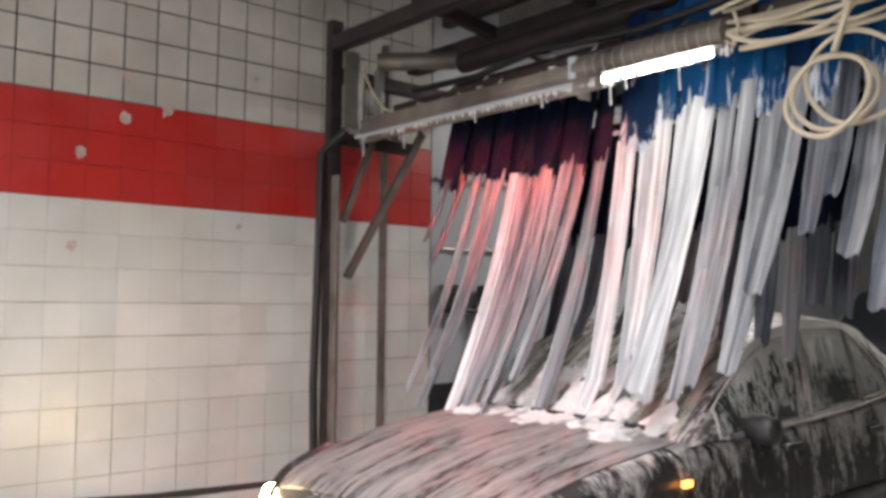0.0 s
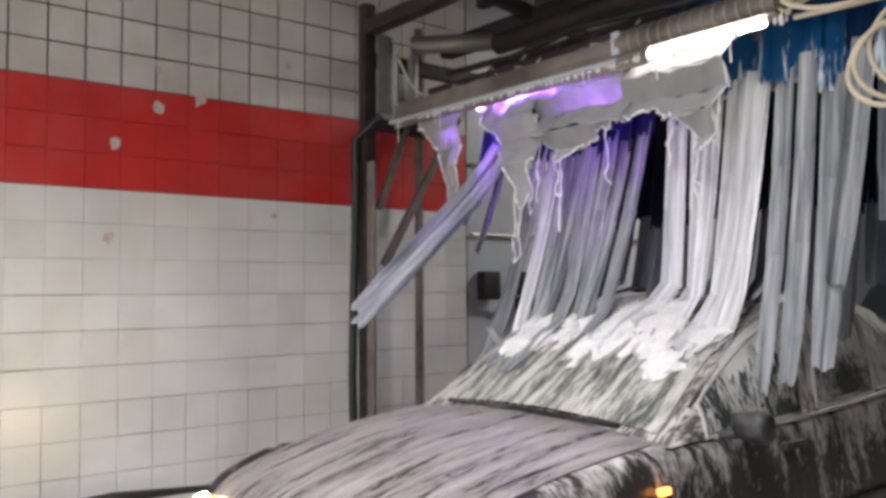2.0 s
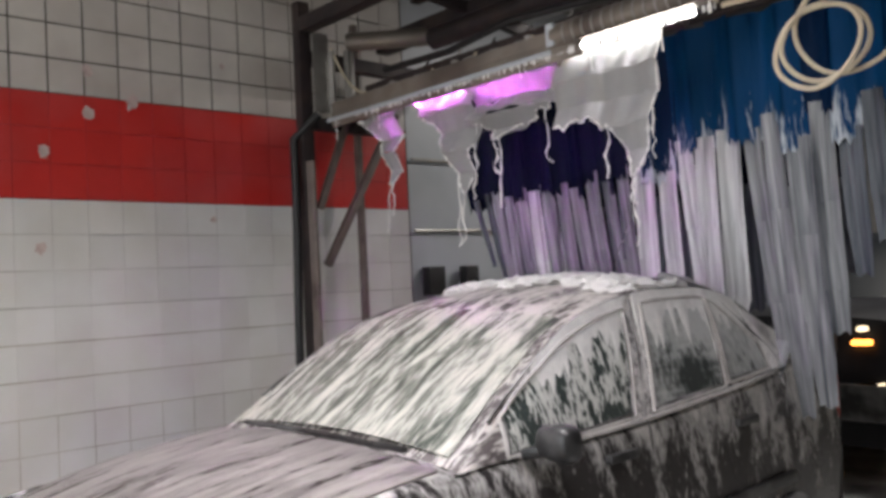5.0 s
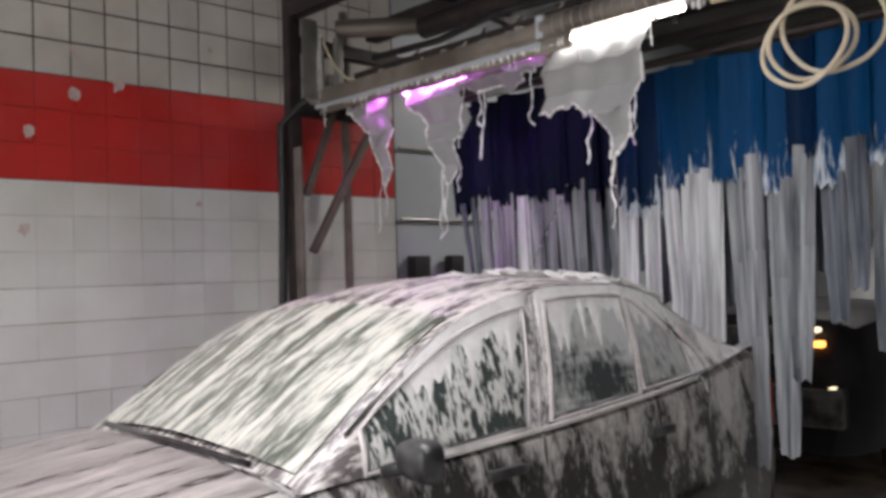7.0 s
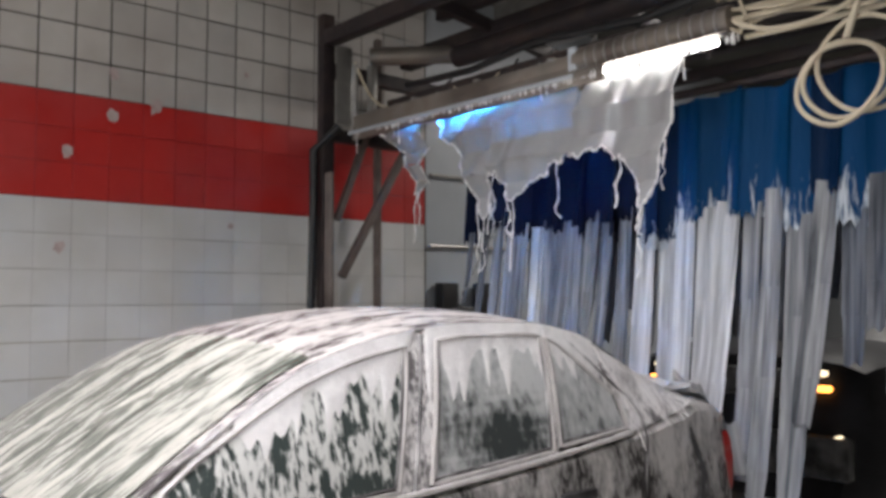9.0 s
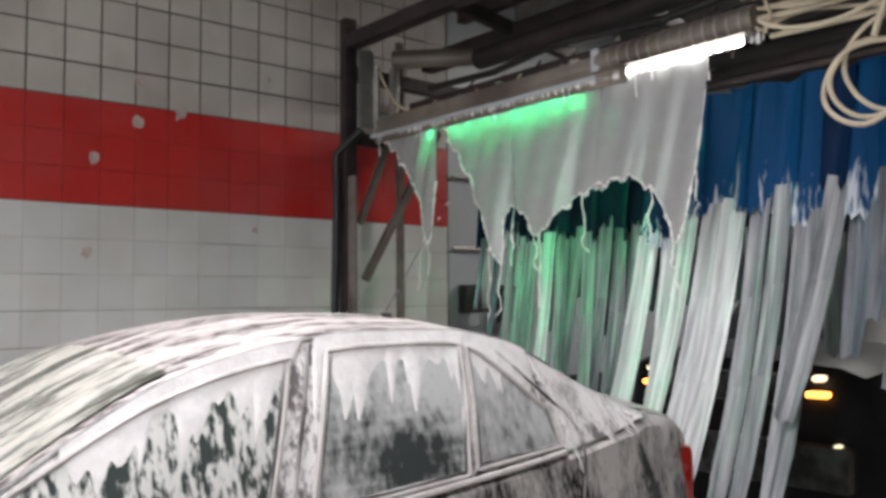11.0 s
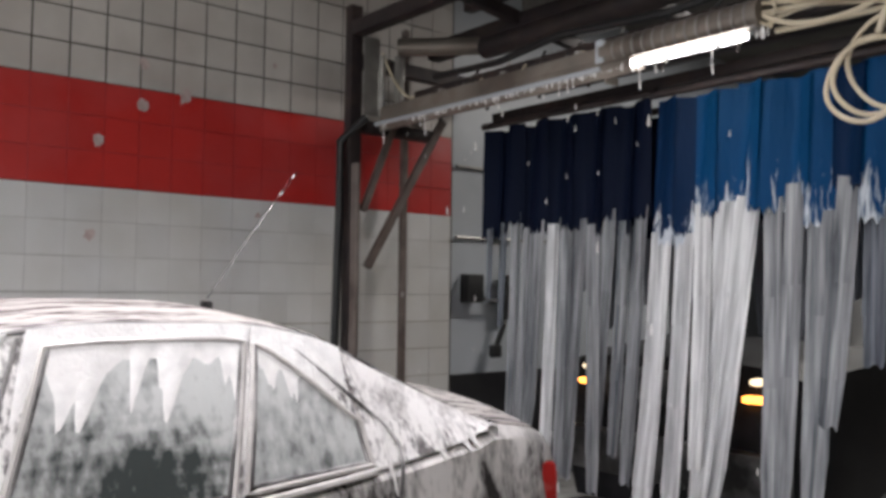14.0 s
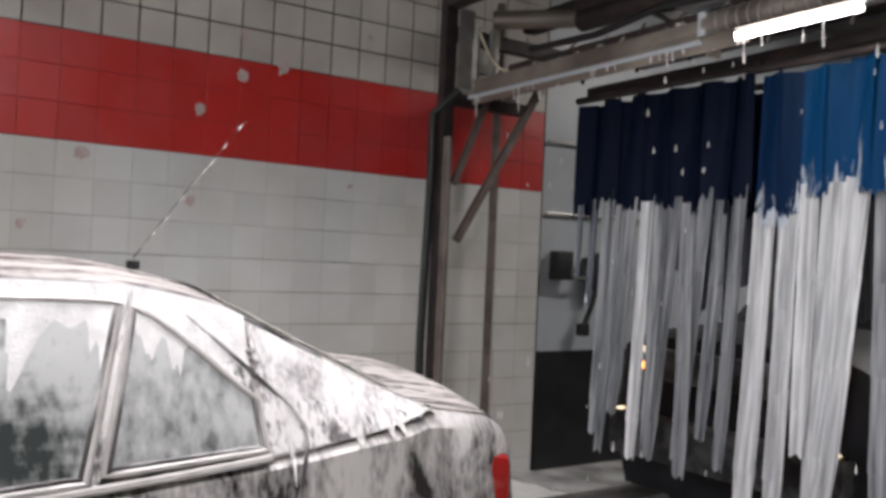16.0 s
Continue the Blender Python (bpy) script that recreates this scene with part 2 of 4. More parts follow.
# ---- mesh helpers ----
def part(name, bm, mat, parent=None, label="", smooth=True):
    me = bpy.data.meshes.new(name)
    bm.to_mesh(me)
    bm.free()
    for m in (mat if isinstance(mat, (list, tuple)) else [mat]):
        me.materials.append(m)
    if smooth:
        for p in me.polygons:
            p.use_smooth = True
        me.set_sharp_from_angle(angle=radians(40))
    ob = new(name, me)
    ob.parent = parent
    if label:
        tagged(ob, label)
    return ob


def thing(name, label, category, group="", m=None):
    ob = new(name)
    ob.empty_display_size = 0.1
    if m is not None:
        ob.matrix_world = m
    return tagged(ob, label, category, group)


def box(sx, sy, sz, m=Matrix(), bevel=0.0, bm=None):
    b = bmesh.new()
    bmesh.ops.create_cube(b, size=1, matrix=Matrix.Diagonal((sx, sy, sz, 1)))
    if bevel:
        bmesh.ops.bevel(b, geom=b.edges[:], offset=bevel, segments=2, affect="EDGES", profile=0.6)
    b.transform(m)
    return join(bm, b)


def join(bm, b):
    if bm is None:
        return b
    me = bpy.data.meshes.new("tmp")
    b.to_mesh(me)
    b.free()
    bm.from_mesh(me)
    bpy.data.meshes.remove(me)
    return bm


def tube(points, r, sides=10, bm=None, closed=False):
    """A round pipe along a line of points."""
    b = bmesh.new()
    pts = [Vector(p) for p in points]
    n = len(pts)
    rings, up = [], None
    for i, p in enumerate(pts):
        a, c = pts[(i - 1) % n if closed else max(i - 1, 0)], pts[(i + 1) % n if closed else min(i + 1, n - 1)]
        d = (c - a).normalized()
        if up is None:
            up = d.orthogonal().normalized()
        up = (up - d * up.dot(d)).normalized()
        s = d.cross(up)
        rad = r[i] if isinstance(r, (list, tuple)) else r
        rings.append([b.verts.new(p + (up * math.cos(k * math.tau / sides) + s * math.sin(k * math.tau / sides)) * rad) for k in range(sides)])
    for i in range(n if closed else n - 1):
        q, w = rings[i], rings[(i + 1) % n]
        for k in range(sides):
            b.faces.new((q[k], q[(k + 1) % sides], w[(k + 1) % sides], w[k]))
    if not closed:
        b.faces.new(rings[0][::-1]), b.faces.new(rings[-1])
    return join(bm, b)


def beam(a, c, w, h, bevel=0.004):
    """A square bar from a to c."""
    a, c = Vector(a), Vector(c)
    q = (c - a).to_track_quat("Z", "Y").to_matrix().to_4x4()
    return box(w, h, (c - a).length, Matrix.Translation((a + c) / 2) @ q, bevel)


def sag(a, c, drop, n=12):
    a, c = Vector(a), Vector(c)
    return [a.lerp(c, i / n) - Vector((0, 0, drop * 4 * (i / n) * (1 - i / n))) for i in range(n + 1)]


def grid(f, nu, nv, thick=0.0):
    """A sheet f(u, v) over the unit square, with a thickness along its normals."""
    b = bmesh.new()
    vs = [[b.verts.new(f(i / nu, j / nv)) for j in range(nv + 1)] for i in range(nu + 1)]
    for i in range(nu):
        for j in range(nv):
            b.faces.new((vs[i][j], vs[i + 1][j], vs[i + 1][j + 1], vs[i][j + 1]))
    bmesh.ops.recalc_face_normals(b, faces=b.faces[:])
    if thick:
        bmesh.ops.solidify(b, geom=b.faces[:], thickness=thick)
    return b


def steps(a, c, n):
    return [a + (c - a) * i / n for i in range(n + 1)]


def spline(xs, ys):
    """Smooth interpolation through a few stations."""
    xs, ys = list(xs), list(ys)
    ms = [0.0] * len(xs)
    d = [(ys[i + 1] - ys[i]) / (xs[i + 1] - xs[i]) for i in range(len(xs) - 1)]
    for i in range(1, len(xs) - 1):
        ms[i] = 0 if d[i - 1] * d[i] <= 0 else 2 * d[i - 1] * d[i] / (d[i - 1] + d[i])
    ms[0], ms[-1] = d[0], d[-1]

    def at(x):
        x = min(max(x, xs[0]), xs[-1])
        i = max(k for k in range(len(xs) - 1) if xs[k] <= x)
        h = xs[i + 1] - xs[i]
        t = (x - xs[i]) / h
        return ((1 + 2 * t) * (1 - t) ** 2 * ys[i] + t * (1 - t) ** 2 * h * ms[i] + t * t * (3 - 2 * t) * ys[i + 1] + t * t * (t - 1) * h * ms[i + 1])
    return at


# ---- the bay ----
def structure(name, bm, mat, label="", smooth=False):
    return tagged(part(name, bm, mat, None, label, smooth), kind="structure")


floor = structure("floor", box(11.0, 19.4, 0.2, pose(-2.0, 3.2, -0.1)), M_FLOOR, "wet concrete floor streaked with soap foam")
wall_west = structure("wall_west", box(0.25, 9.3, 4.0, pose(XW - 0.012 - 0.125, WALL_END - 4.65, 2.0)), M_GROUT, "tiled wall with a painted red band")
structure("band_backing", box(0.008, 9.2, 0.6, pose(XW - 0.0105, WALL_END - 4.62, ZB - 0.3)), M_RED_GROUT)
structure("upper_joint_backing", box(0.008, 9.2, 0.6, pose(XW - 0.0105, WALL_END - 4.62, ZB - 0.902)), M_WHITE_GROUT)
structure("lower_joint_backing", box(0.008, 9.2, 1.5, pose(XW - 0.0105, WALL_END - 4.62, ZB - 1.954)), M_DIRTY_GROUT)
structure("wall_west_rear", box(0.25, 8.2, 4.0, pose(XW - 0.02 - 0.125, WALL_END + 4.1, 2.0)), M_PANEL, "white panelled wall past the tiles")
structure("dado", box(0.03, 8.2, 0.90, pose(XW - 0.005, WALL_END + 4.1, 0.45)), M_DADO, "black painted lower wall")
structure("wall_east", box(0.25, 17.5, 4.0, pose(1.6, 3.6, 2.0)), M_WALL)
structure("wall_north", box(6.9, 0.25, 4.0, pose(-1.85, 12.44, 2.0)), M_WALL, "plain beige end wall")
structure("wall_south", box(0.9, 0.25, 4.0, pose(-4.75, -5.1, 2.0)), M_WALL)
structure("wall_south_east", box(2.9, 0.25, 4.0, pose(0.15, -5.1, 2.0)), M_WALL)
structure("ceiling", box(7.0, 18.0, 0.2, pose(-1.8, 3.6, 4.10)), M_CEIL, "dull ceiling boards")
# lane kerb and slatted drain of the conveyor
kerb = structure("guide_rail", tube([(-3.75, -4.5, 0.16), (-3.75, 9.0, 0.16)], 0.045), M_GALV, "steel wheel guide rail along the lane")
drain = tagged(part("drain_grate", box(0.9, 0.04, 0.02, pose(-2.6, 3.9, 0.012)), M_STEEL, None), "black steel drain grate in the floor", "drain grate")
for i in range(9):
    part("bar", box(0.9, 0.03, 0.03, pose(-2.55, 3.98 + 0.11 * i, 0.016)), M_STEEL, drain)

# ---- arch of the wash machine ----
arch = thing("wash_arch", "dark rusty steel arch carrying pipes and brushes", "wash arch")
PX, PY = -4.60, 3.06
part("post", box(0.075, 0.09, 3.40, pose(PX, PY, 1.70), 0.006), M_STEEL, arch)
part("post_flange", box(0.085, 0.02, 2.35, pose(PX + 0.068, PY - 0.02, 1.18), 0.004), M_RUST, arch, "rust-brown steel flange")
part("post", box(0.045, 0.045, 3.40, pose(-4.80, 3.63, 1.70), 0.006), M_RUST, arch)
part("post", box(0.09, 0.09, 3.40, pose(-0.55, PY, 1.70), 0.006), M_STEEL, arch)
part("post", box(0.09, 0.09, 3.40, pose(-0.55, 3.74, 1.70), 0.006), M_STEEL, arch)
part("cross_beam", beam((PX + 0.04, PY, 3.24), (-0.5, PY, 3.24), 0.10, 0.09), M_STEEL, arch)
part("cross_beam", beam((-4.62, 3.74, 3.22), (-0.5, 3.74, 3.22), 0.10, 0.12), M_STEEL, arch)
part("cross_beam", beam((-4.3, 4.5, 3.05), (-0.5, 4.5, 3.05), 0.10, 0.12), M_STEEL, arch)
part("side_beam", beam((-4.63, PY, 3.05), (-4.63, 4.5, 3.05), 0.08, 0.09), M_STEEL, arch)
part("side_beam", beam((-4.63, PY, 2.62), (-4.63, 3.74, 2.62), 0.07, 0.08), M_STEEL, arch)
part("brace", beam((-4.60, 3.15, 2.06), (-4.60, 3.42, 2.72), 0.04, 0.045), M_RUST, arch)
part("brace", beam((-4.60, 3.19, 1.69), (-4.60, 3.82, 2.74), 0.045, 0.05), M_RUST, arch)
part("gusset", box(0.012, 0.12, 0.52, pose(-4.54, 3.16, 2.94), 0.003), M_GALV, arch, "light steel plate beside the post")
part("ram", tube([(-4.50, 3.22, 2.72), (-4.50, 3.22, 3.08)], 0.022, 10), M_GALV, arch, "pale air ram")
part("cable", tube(sag((-4.50, 3.22, 3.10), (-4.28, 3.32, 2.78), 0.08), 0.008, 6), M_PVC, arch)
part("motor", tube([(-4.50, 3.35, 3.16), (-4.10, 3.72, 3.16)], 0.06, 16), M_ALU, arch, "grey drive motor")
part("roller", tube([(-4.05, 3.72, 3.13), (-0.6, 3.72, 3.13)], 0.07, 16), M_STEEL, arch, "dark cloth roller")
part("carriage_bar", beam((-4.3, 3.35, 2.80), (-0.6, 3.35, 2.80), 0.04, 0.05), M_STEEL, arch)
part("carriage_bar", beam((-4.2, 3.95, 2.72), (-0.6, 3.95, 2.72), 0.05, 0.06), M_STEEL, arch)
for k, x in enumerate((-4.05, -3.62, -3.2, -2.85, -2.4, -2.0)):
    part("hanger", tube([(x, 3.35, 2.80), (x + 0.03, 3.36, 2.72), (x + 0.01, 3.34, 2.60)], 0.010, 6), M_STEEL, arch)
    part("wire", tube(sag((x, 3.3, 2.78), (x + 0.35, 3.32, 2.80), 0.05 + 0.02 * (k % 3)), 0.006, 5), M_PVC if k % 2 else M_BLACK, arch)
part("pipe", tube([(-4.62, 2.98, 0.1), (-4.64, 2.97, 1.0), (-4.60, 2.97, 2.1), (-4.62, 2.98, 2.5), (-4.5, 3.1, 2.66)], 0.028), M_BLACK, arch, "black hose tied to the post")
part("drive_box", box(0.6, 0.5, 0.25, pose(-3.55, 4.1, 3.38), 0.02), M_GALV, arch, "grey drive housing")

part("cross_beam", beam((-4.3, 4.12, 2.98), (-0.6, 4.12, 2.98), 0.07, 0.08), M_STEEL, arch)
part("cross_beam", beam((-4.0, 3.52, 3.36), (-0.6, 3.52, 3.36), 0.07, 0.10), M_STEEL, arch)
for x in (-3.75, -2.95, -2.05):
    part("runner", beam((x, PY, 3.34), (x + 0.04, 4.5, 3.14), 0.06, 0.08), M_STEEL, arch)
part("pipe", tube([(-4.2, 3.42, 2.92), (-3.6, 3.43, 2.90), (-3.1, 3.40, 2.94), (-2.4, 3.42, 2.90), (-1.5, 3.42, 2.96)], 0.022, 8), M_BLACK, arch, "black hose along the arch")
for k in range(7):
    x = -4.0 + 0.27 * k
    part("cable", tube(sag((x, 3.26, 2.76), (x + 0.30, 3.36, 2.86), 0.05 + 0.025 * (k % 3)), 0.007, 6), (M_BLACK, M_GALV, M_BLACK)[k % 3], arch)
    part("clip", box(0.035, 0.05, 0.03, pose(x + 0.1, YBAR + 0.02, ZBAR + 0.145, 0, 0, 9 * k), 0.006), (M_GALV, M_STEEL)[k % 2], arch)

# ---- foam light bar ----
bar = thing("foam_bar", "long aluminium foam bar with a lamp under it", "foam bar")
part("housing", box(2.02, 0.13, 0.07, pose(-3.45, YBAR + 0.02, ZBAR + 0.095), 0.012), M_ALU, bar)
part("channel_side", box(2.02, 0.012, 0.100, pose(-3.45, YBAR - 0.042, ZBAR + 0.017), 0.003), M_ALU, bar)
part("channel_side", box(2.02, 0.012, 0.06, pose(-3.45, YBAR + 0.066, ZBAR + 0.035), 0.003), M_ALU, bar)
SLOTS, PITCH, CELL, GAP, SLOT0 = 12, 0.115, 0.0138, 0.0100, -3.98
for k in range(SLOTS + 1):   # floor of the channel between the lamp slots, added to mask the other tints
    part("slot_plate", box(PITCH - GAP, 0.094, 0.004, pose(SLOT0 + PITCH * k, YBAR + 0.016, ZBAR + 0.004), 0), M_ALU, bar)
part("slot_plate", box(0.39, 0.094, 0.004, pose(-4.235, YBAR + 0.016, ZBAR + 0.004), 0), M_ALU, bar)
# plate added above the tube to keep its light off the arch
part("lamp_shield", box(0.84, 0.12, 0.006, pose(-2.22, YBAR, ZBAR + 0.043), 0.002), M_ALU, bar)
# end plates added to stop tinted light spilling sideways onto the wall
for x in (-4.14, -2.60):
    part("end_plate", box(0.012, 0.09, 0.12, pose(x, YBAR + 0.012, ZBAR + 0.01), 0.002), M_ALU, bar)
rnd_drip = random.Random(21)
for k in range(16):
    x, ln = rnd_drip.uniform(-4.45, -1.9), rnd_drip.choice((0.02, 0.03, 0.04, 0.06, 0.12))
    part("drip", tube([(x, YBAR - 0.046, ZBAR + 0.01), (x, YBAR - 0.046, ZBAR - 0.4 * ln), (x + 0.004, YBAR - 0.046, ZBAR - ln)], [0.006, 0.003, 0.005], 6), M_FOAM, bar, "white drip")
part("lip", tube([(-4.50, YBAR - 0.045, ZBAR + 0.02), (-2.62, YBAR - 0.045, ZBAR + 0.02)], 0.014), M_PANEL, bar, "pale wet lip of the bar")
part("tube_housing", tube([(-2.62, YBAR, ZBAR + 0.10), (-1.80, YBAR, ZBAR + 0.10)], 0.065, 16), M_ALU, bar, "ribbed clear tube housing")
for k in range(13):
    part("rib", tube([(-2.54 + 0.057 * k, YBAR, ZBAR + 0.10), (-2.53 + 0.057 * k, YBAR, ZBAR + 0.10)], 0.069, 16), M_GALV, bar)
part("clamp", box(0.05, 0.12, 0.12, pose(-2.62, YBAR, ZBAR + 0.10), 0.01), M_PANEL, bar, "white lamp clamp")
part("lamp_tube", tube([(-2.55, YBAR - 0.03, ZBAR + 0.014), (-1.86, YBAR - 0.03, ZBAR + 0.014)], 0.0165, 12), M_LED, bar, "glowing white tube")
part("bracket", box(0.05, 0.05, 0.45, pose(-4.42, YBAR + 0.08, ZBAR + 0.25), 0.005), M_GALV, bar)
part("bracket", box(0.05, 0.05, 0.45, pose(-1.75, YBAR + 0.08, ZBAR + 0.35), 0.005), M_STEEL, bar)

# hoses
ring = thing("hose_coil", "cream hose coiled in a loop on the arch", "hose")
for cx, cz, cy, r, q in ((-1.28, 2.30, 3.0, 0.150, 0.0), (-1.265, 2.315, 3.03, 0.138, 1.3), (-1.20, 2.36, 3.06, 0.165, 2.2)):
    part("loop", tube([(cx + r * (1 + 0.05 * math.sin(2 * a + q)) * math.cos(a), cy + 0.03 * math.sin(a + q), cz + r * (1 + 0.04 * math.sin(3 * a + q)) * math.sin(a)) for a in steps(0, math.tau, 32)[:-1]], 0.0095, 8, closed=True), M_PVC, ring)
part("tail", tube([(-1.25, 3.0, 2.45), (-1.20, 3.02, 2.62), (-1.32, 3.0, 2.78), (-1.6, 3.05, 2.84), (-1.85, 3.1, 2.95)], 0.013, 8), M_PVC, ring)
for dz, dy in ((0.10, 0.0), (0.16, 0.06), (0.05, 0.1)):
    tagged(part("supply_pipe", tube(sag((-1.80, YBAR + dy, ZBAR + dz), (-0.5, YBAR + dy, ZBAR + dz + 0.05), 0.03), 0.013), M_PVC), "cream supply pipe fixed to the arch", "pipe", "supply pipes")


for k, (z, y) in enumerate(((2.78, 3.16), (2.72, 3.20), (2.83, 3.24), (2.66, 3.26))):
    pts = [(-1.84 + 1.3 * i / 16, y + 0.015 * math.sin(i * 0.9 + k), z + 0.03 * math.sin(i * 0.7 + 2 * k) + 0.03 * i / 16) for i in range(17)]
    tagged(part("air_hose", tube(pts, 0.009, 7), M_PVC), "thin cream air hose bundled along the arch", "hose", "air hoses")
part("stray_loop", tube([(-1.45 + 0.30 * math.cos(a), 3.06, 2.72 + 0.16 * math.sin(a)) for a in steps(-2.6, 0.6, 20)], 0.010, 7), M_PVC, ring)
part("end_cable", tube([(-1.80, 3.20, 2.66), (-1.74, 3.17, 2.62), (-1.72, 3.17, 2.70), (-1.76, 3.2, 2.78)], 0.008, 6), M_PVC, ring)

# ---- cars ----
CAR_Y = [(0.0, 3.15), (0.5, 2.96), (1.0, 2.81), (1.5, 2.70), (2.0, 2.63), (2.5, 2.61), (3.0, 2.53), (3.5, 2.34), (4.0, 2.13), (4.5, 1.95), (5.5, 1.68), (6.3, 1.48),
         (7.0, 1.30), (7.5, 1.08), (8.0, 0.91), (8.8, 0.70), (9.6, 0.52), (10.5, 0.30), (11.0, 0.15), (11.5, 0.06), (12.0, -0.03), (12.5, -0.185), (13.0, -0.34),
         (13.5, -0.455), (14.0, -0.58), (14.5, -0.74), (15.0, -0.91), (15.5, -1.03), (16.0, -1.135)]
NEXT_Y = [(0.0, 7.1), (3.5, 6.2), (4.5, 6.0), (7.0, 5.47), (8.0, 5.28), (11.0, 4.72), (13.5, 4.2), (15.0, 3.88), (16.0, 3.76)]

hood_z = spline((-1.32, -1.26, -1.15, -0.9, -0.5, 0.0, 0.9, 1.9, 2.36, 2.46, 2.70, 2.79, 2.83), (0.58, 0.69, 0.775, 0.86, 0.945, 0.995, 1.02, 1.085, 1.15, 1.185, 1.165, 1.11, 0.98))
half_w = spline((-1.32, -1.24, -1.05, -0.6, 0.3, 1.5, 2.2, 2.6, 2.77, 2.83), (0.46, 0.63, 0.755, 0.815, 0.835, 0.84, 0.83, 0.79, 0.74, 0.67))
roof_z = spline((-0.03, 0.35, 0.70, 0.95, 1.30, 1.60, 1.85, 2.12, 2.40, 2.48), (0.985, 1.235, 1.415, 1.478, 1.512, 1.506, 1.465, 1.345, 1.21, 1.178))
rail_w = spline((-0.03, 0.35, 0.75, 1.2, 1.7, 2.1, 2.48), (0.735, 0.68, 0.635, 0.62, 0.61, 0.62, 0.68))


crown = spline((-1.4, 2.2, 2.6, 2.9), (0.06, 0.06, 0.10, 0.12))


def car_top(x, y):
    """Height of the car's upper surface over its own ground, or 0 beside it."""
    if not -1.3 < y < 2.82 or abs(x) > half_w(y) - 0.02:
        return 0.0
    z = hood_z(y) - 0.06 * (x / half_w(y)) ** 2
    if -0.03 < y < 2.48 and abs(x) < rail_w(y):
        z = max(z, roof_z(y) - 0.05 * (x / rail_w(y)) ** 2)
    return z


def body_section(y):
    w, z = half_w(y), hood_z(y)
    low = 0.22 if -1.2 < y < 2.75 else 0.30
    side = [(w * 0.93, low), (w * 0.985, low + 0.13), (w, 0.52), (w * 0.995, 0.68), (w * 0.975, 0.84), (w * 0.945, z - 0.015 - crown(y)), (w * 0.90, z - 0.80 * crown(y))]
    side = [(a, min(b, z - 0.02 - 0.01 * (6 - i))) for i, (a, b) in enumerate(side)]
    return side + [(w * k, z - crown(y) * k * k) for k in (0.78, 0.6, 0.4, 0.2, 0.0)]


def cabin_section(y):
    zb, w, r, z = hood_z(y) - 0.05, half_w(y) * 0.925, rail_w(y), roof_z(y)
    pts = [(w + (r - w) * k + 0.012 * math.sin(k * math.pi), zb + (z - 0.055 - zb) * k) for k in (0, 0.2, 0.4, 0.6, 0.8, 0.95)]
    return pts + [(r * k, z - 0.05 * k * k) for k in (0.93, 0.8, 0.6, 0.4, 0.2, 0.0)]


def loft(section, ys):
    b = bmesh.new()
    rows = []
    for y in ys:
        s = section(y)
        rows.append([b.verts.new((x, y, z)) for x, z in s] + [b.verts.new((-x, y, z)) for x, z in s[-2::-1]])
    for p, q in zip(rows, rows[1:]):
        for i in range(len(p) - 1):
            b.faces.new((p[i], q[i], q[i + 1], p[i + 1]))
    for r in (rows[0], rows[-1]):
        b.faces.new(r)
    bmesh.ops.recalc_face_normals(b, faces=b.faces[:])
    return b


lean_at = spline((0.0, 0.2, 0.85, 1.5, 1.95, 2.5), (0.0, 0.03, 0.15, 0.11, -0.03, -0.03))
high_at = spline((0.1, 0.3, 1.45, 1.6, 1.8, 2.0), (0.80, 0.90, 0.91, 0.88, 0.72, 0.36))


def side_pane(y0, y1, side, lo=0.07, lift=0.006):
    def f(u, v):
        y = y0 + (y1 - y0) * u
        k = lo + (high_at(y) - lo) * v
        y += lean_at(y) * k
        zb, w, r, z = hood_z(y) - 0.05, half_w(y) * 0.925, rail_w(y), roof_z(y)
        return Vector((side * (w + (r - w) * k + 0.012 * math.sin(k * math.pi) + lift), y, zb + (z - 0.055 - zb) * k + lift * 0.4))
    return grid(f, 12, 6, 0.003)


def top_pane(y0, y1, inset, lift=0.006):
    def f(u, v):
        y, k = y0 + (y1 - y0) * v, (2 * u - 1) * inset
        return Vector((k * rail_w(y), y - 0.02 * (1 - k * k) * (1 if y < 1 else -1), roof_z(y) - 0.05 * k * k + lift))
    return grid(f, 14, 12, 0.003)


def wheel(parent, x, y):
    w = part("wheel", tube([(x - 0.09, y, 0.30), (x + 0.09, y, 0.30)], 0.20, 24), M_RIM, parent)
    b = bmesh.new()
    ring_pts = [(x, y + 0.235 * math.cos(a * math.tau / 28), 0.30 + 0.235 * math.sin(a * math.tau / 28)) for a in range(28)]
    part("tyre", tube(ring_pts, 0.065, 10, b, True), M_TYRE, w)
    part("hub_cap", tube([(x + 0.09 * (1 if x > 0 else -1), y, 0.30), (x + 0.105 * (1 if x > 0 else -1), y, 0.30)], 0.06, 14), M_GALV, w)
    return w


lens_y = spline((0.38, 0.46, 0.63, 0.75), (-1.365, -1.352, -1.275, -1.08))
car = thing("sedan_car", "dark sedan covered in streaks of white soap foam", "car")
part("body", loft(body_section, steps(-1.32, -1.0, 10) + steps(-0.96, 2.36, 34) + steps(2.40, 2.83, 12)), M_PAINT_SIDE, car, "dark paint dripping with foam")
part("bonnet", grid(lambda u, v: Vector(((2 * u - 1) * half_w(-1.2 + 1.14 * v) * 0.86, -1.2 + 1.14 * v, hood_z(-1.2 + 1.14 * v) - 0.06 * ((2 * u - 1) * 0.86) ** 2 + 0.008)), 20, 20, 0.006), M_PAINT_TOP, car, "dark bonnet with long foam streaks")
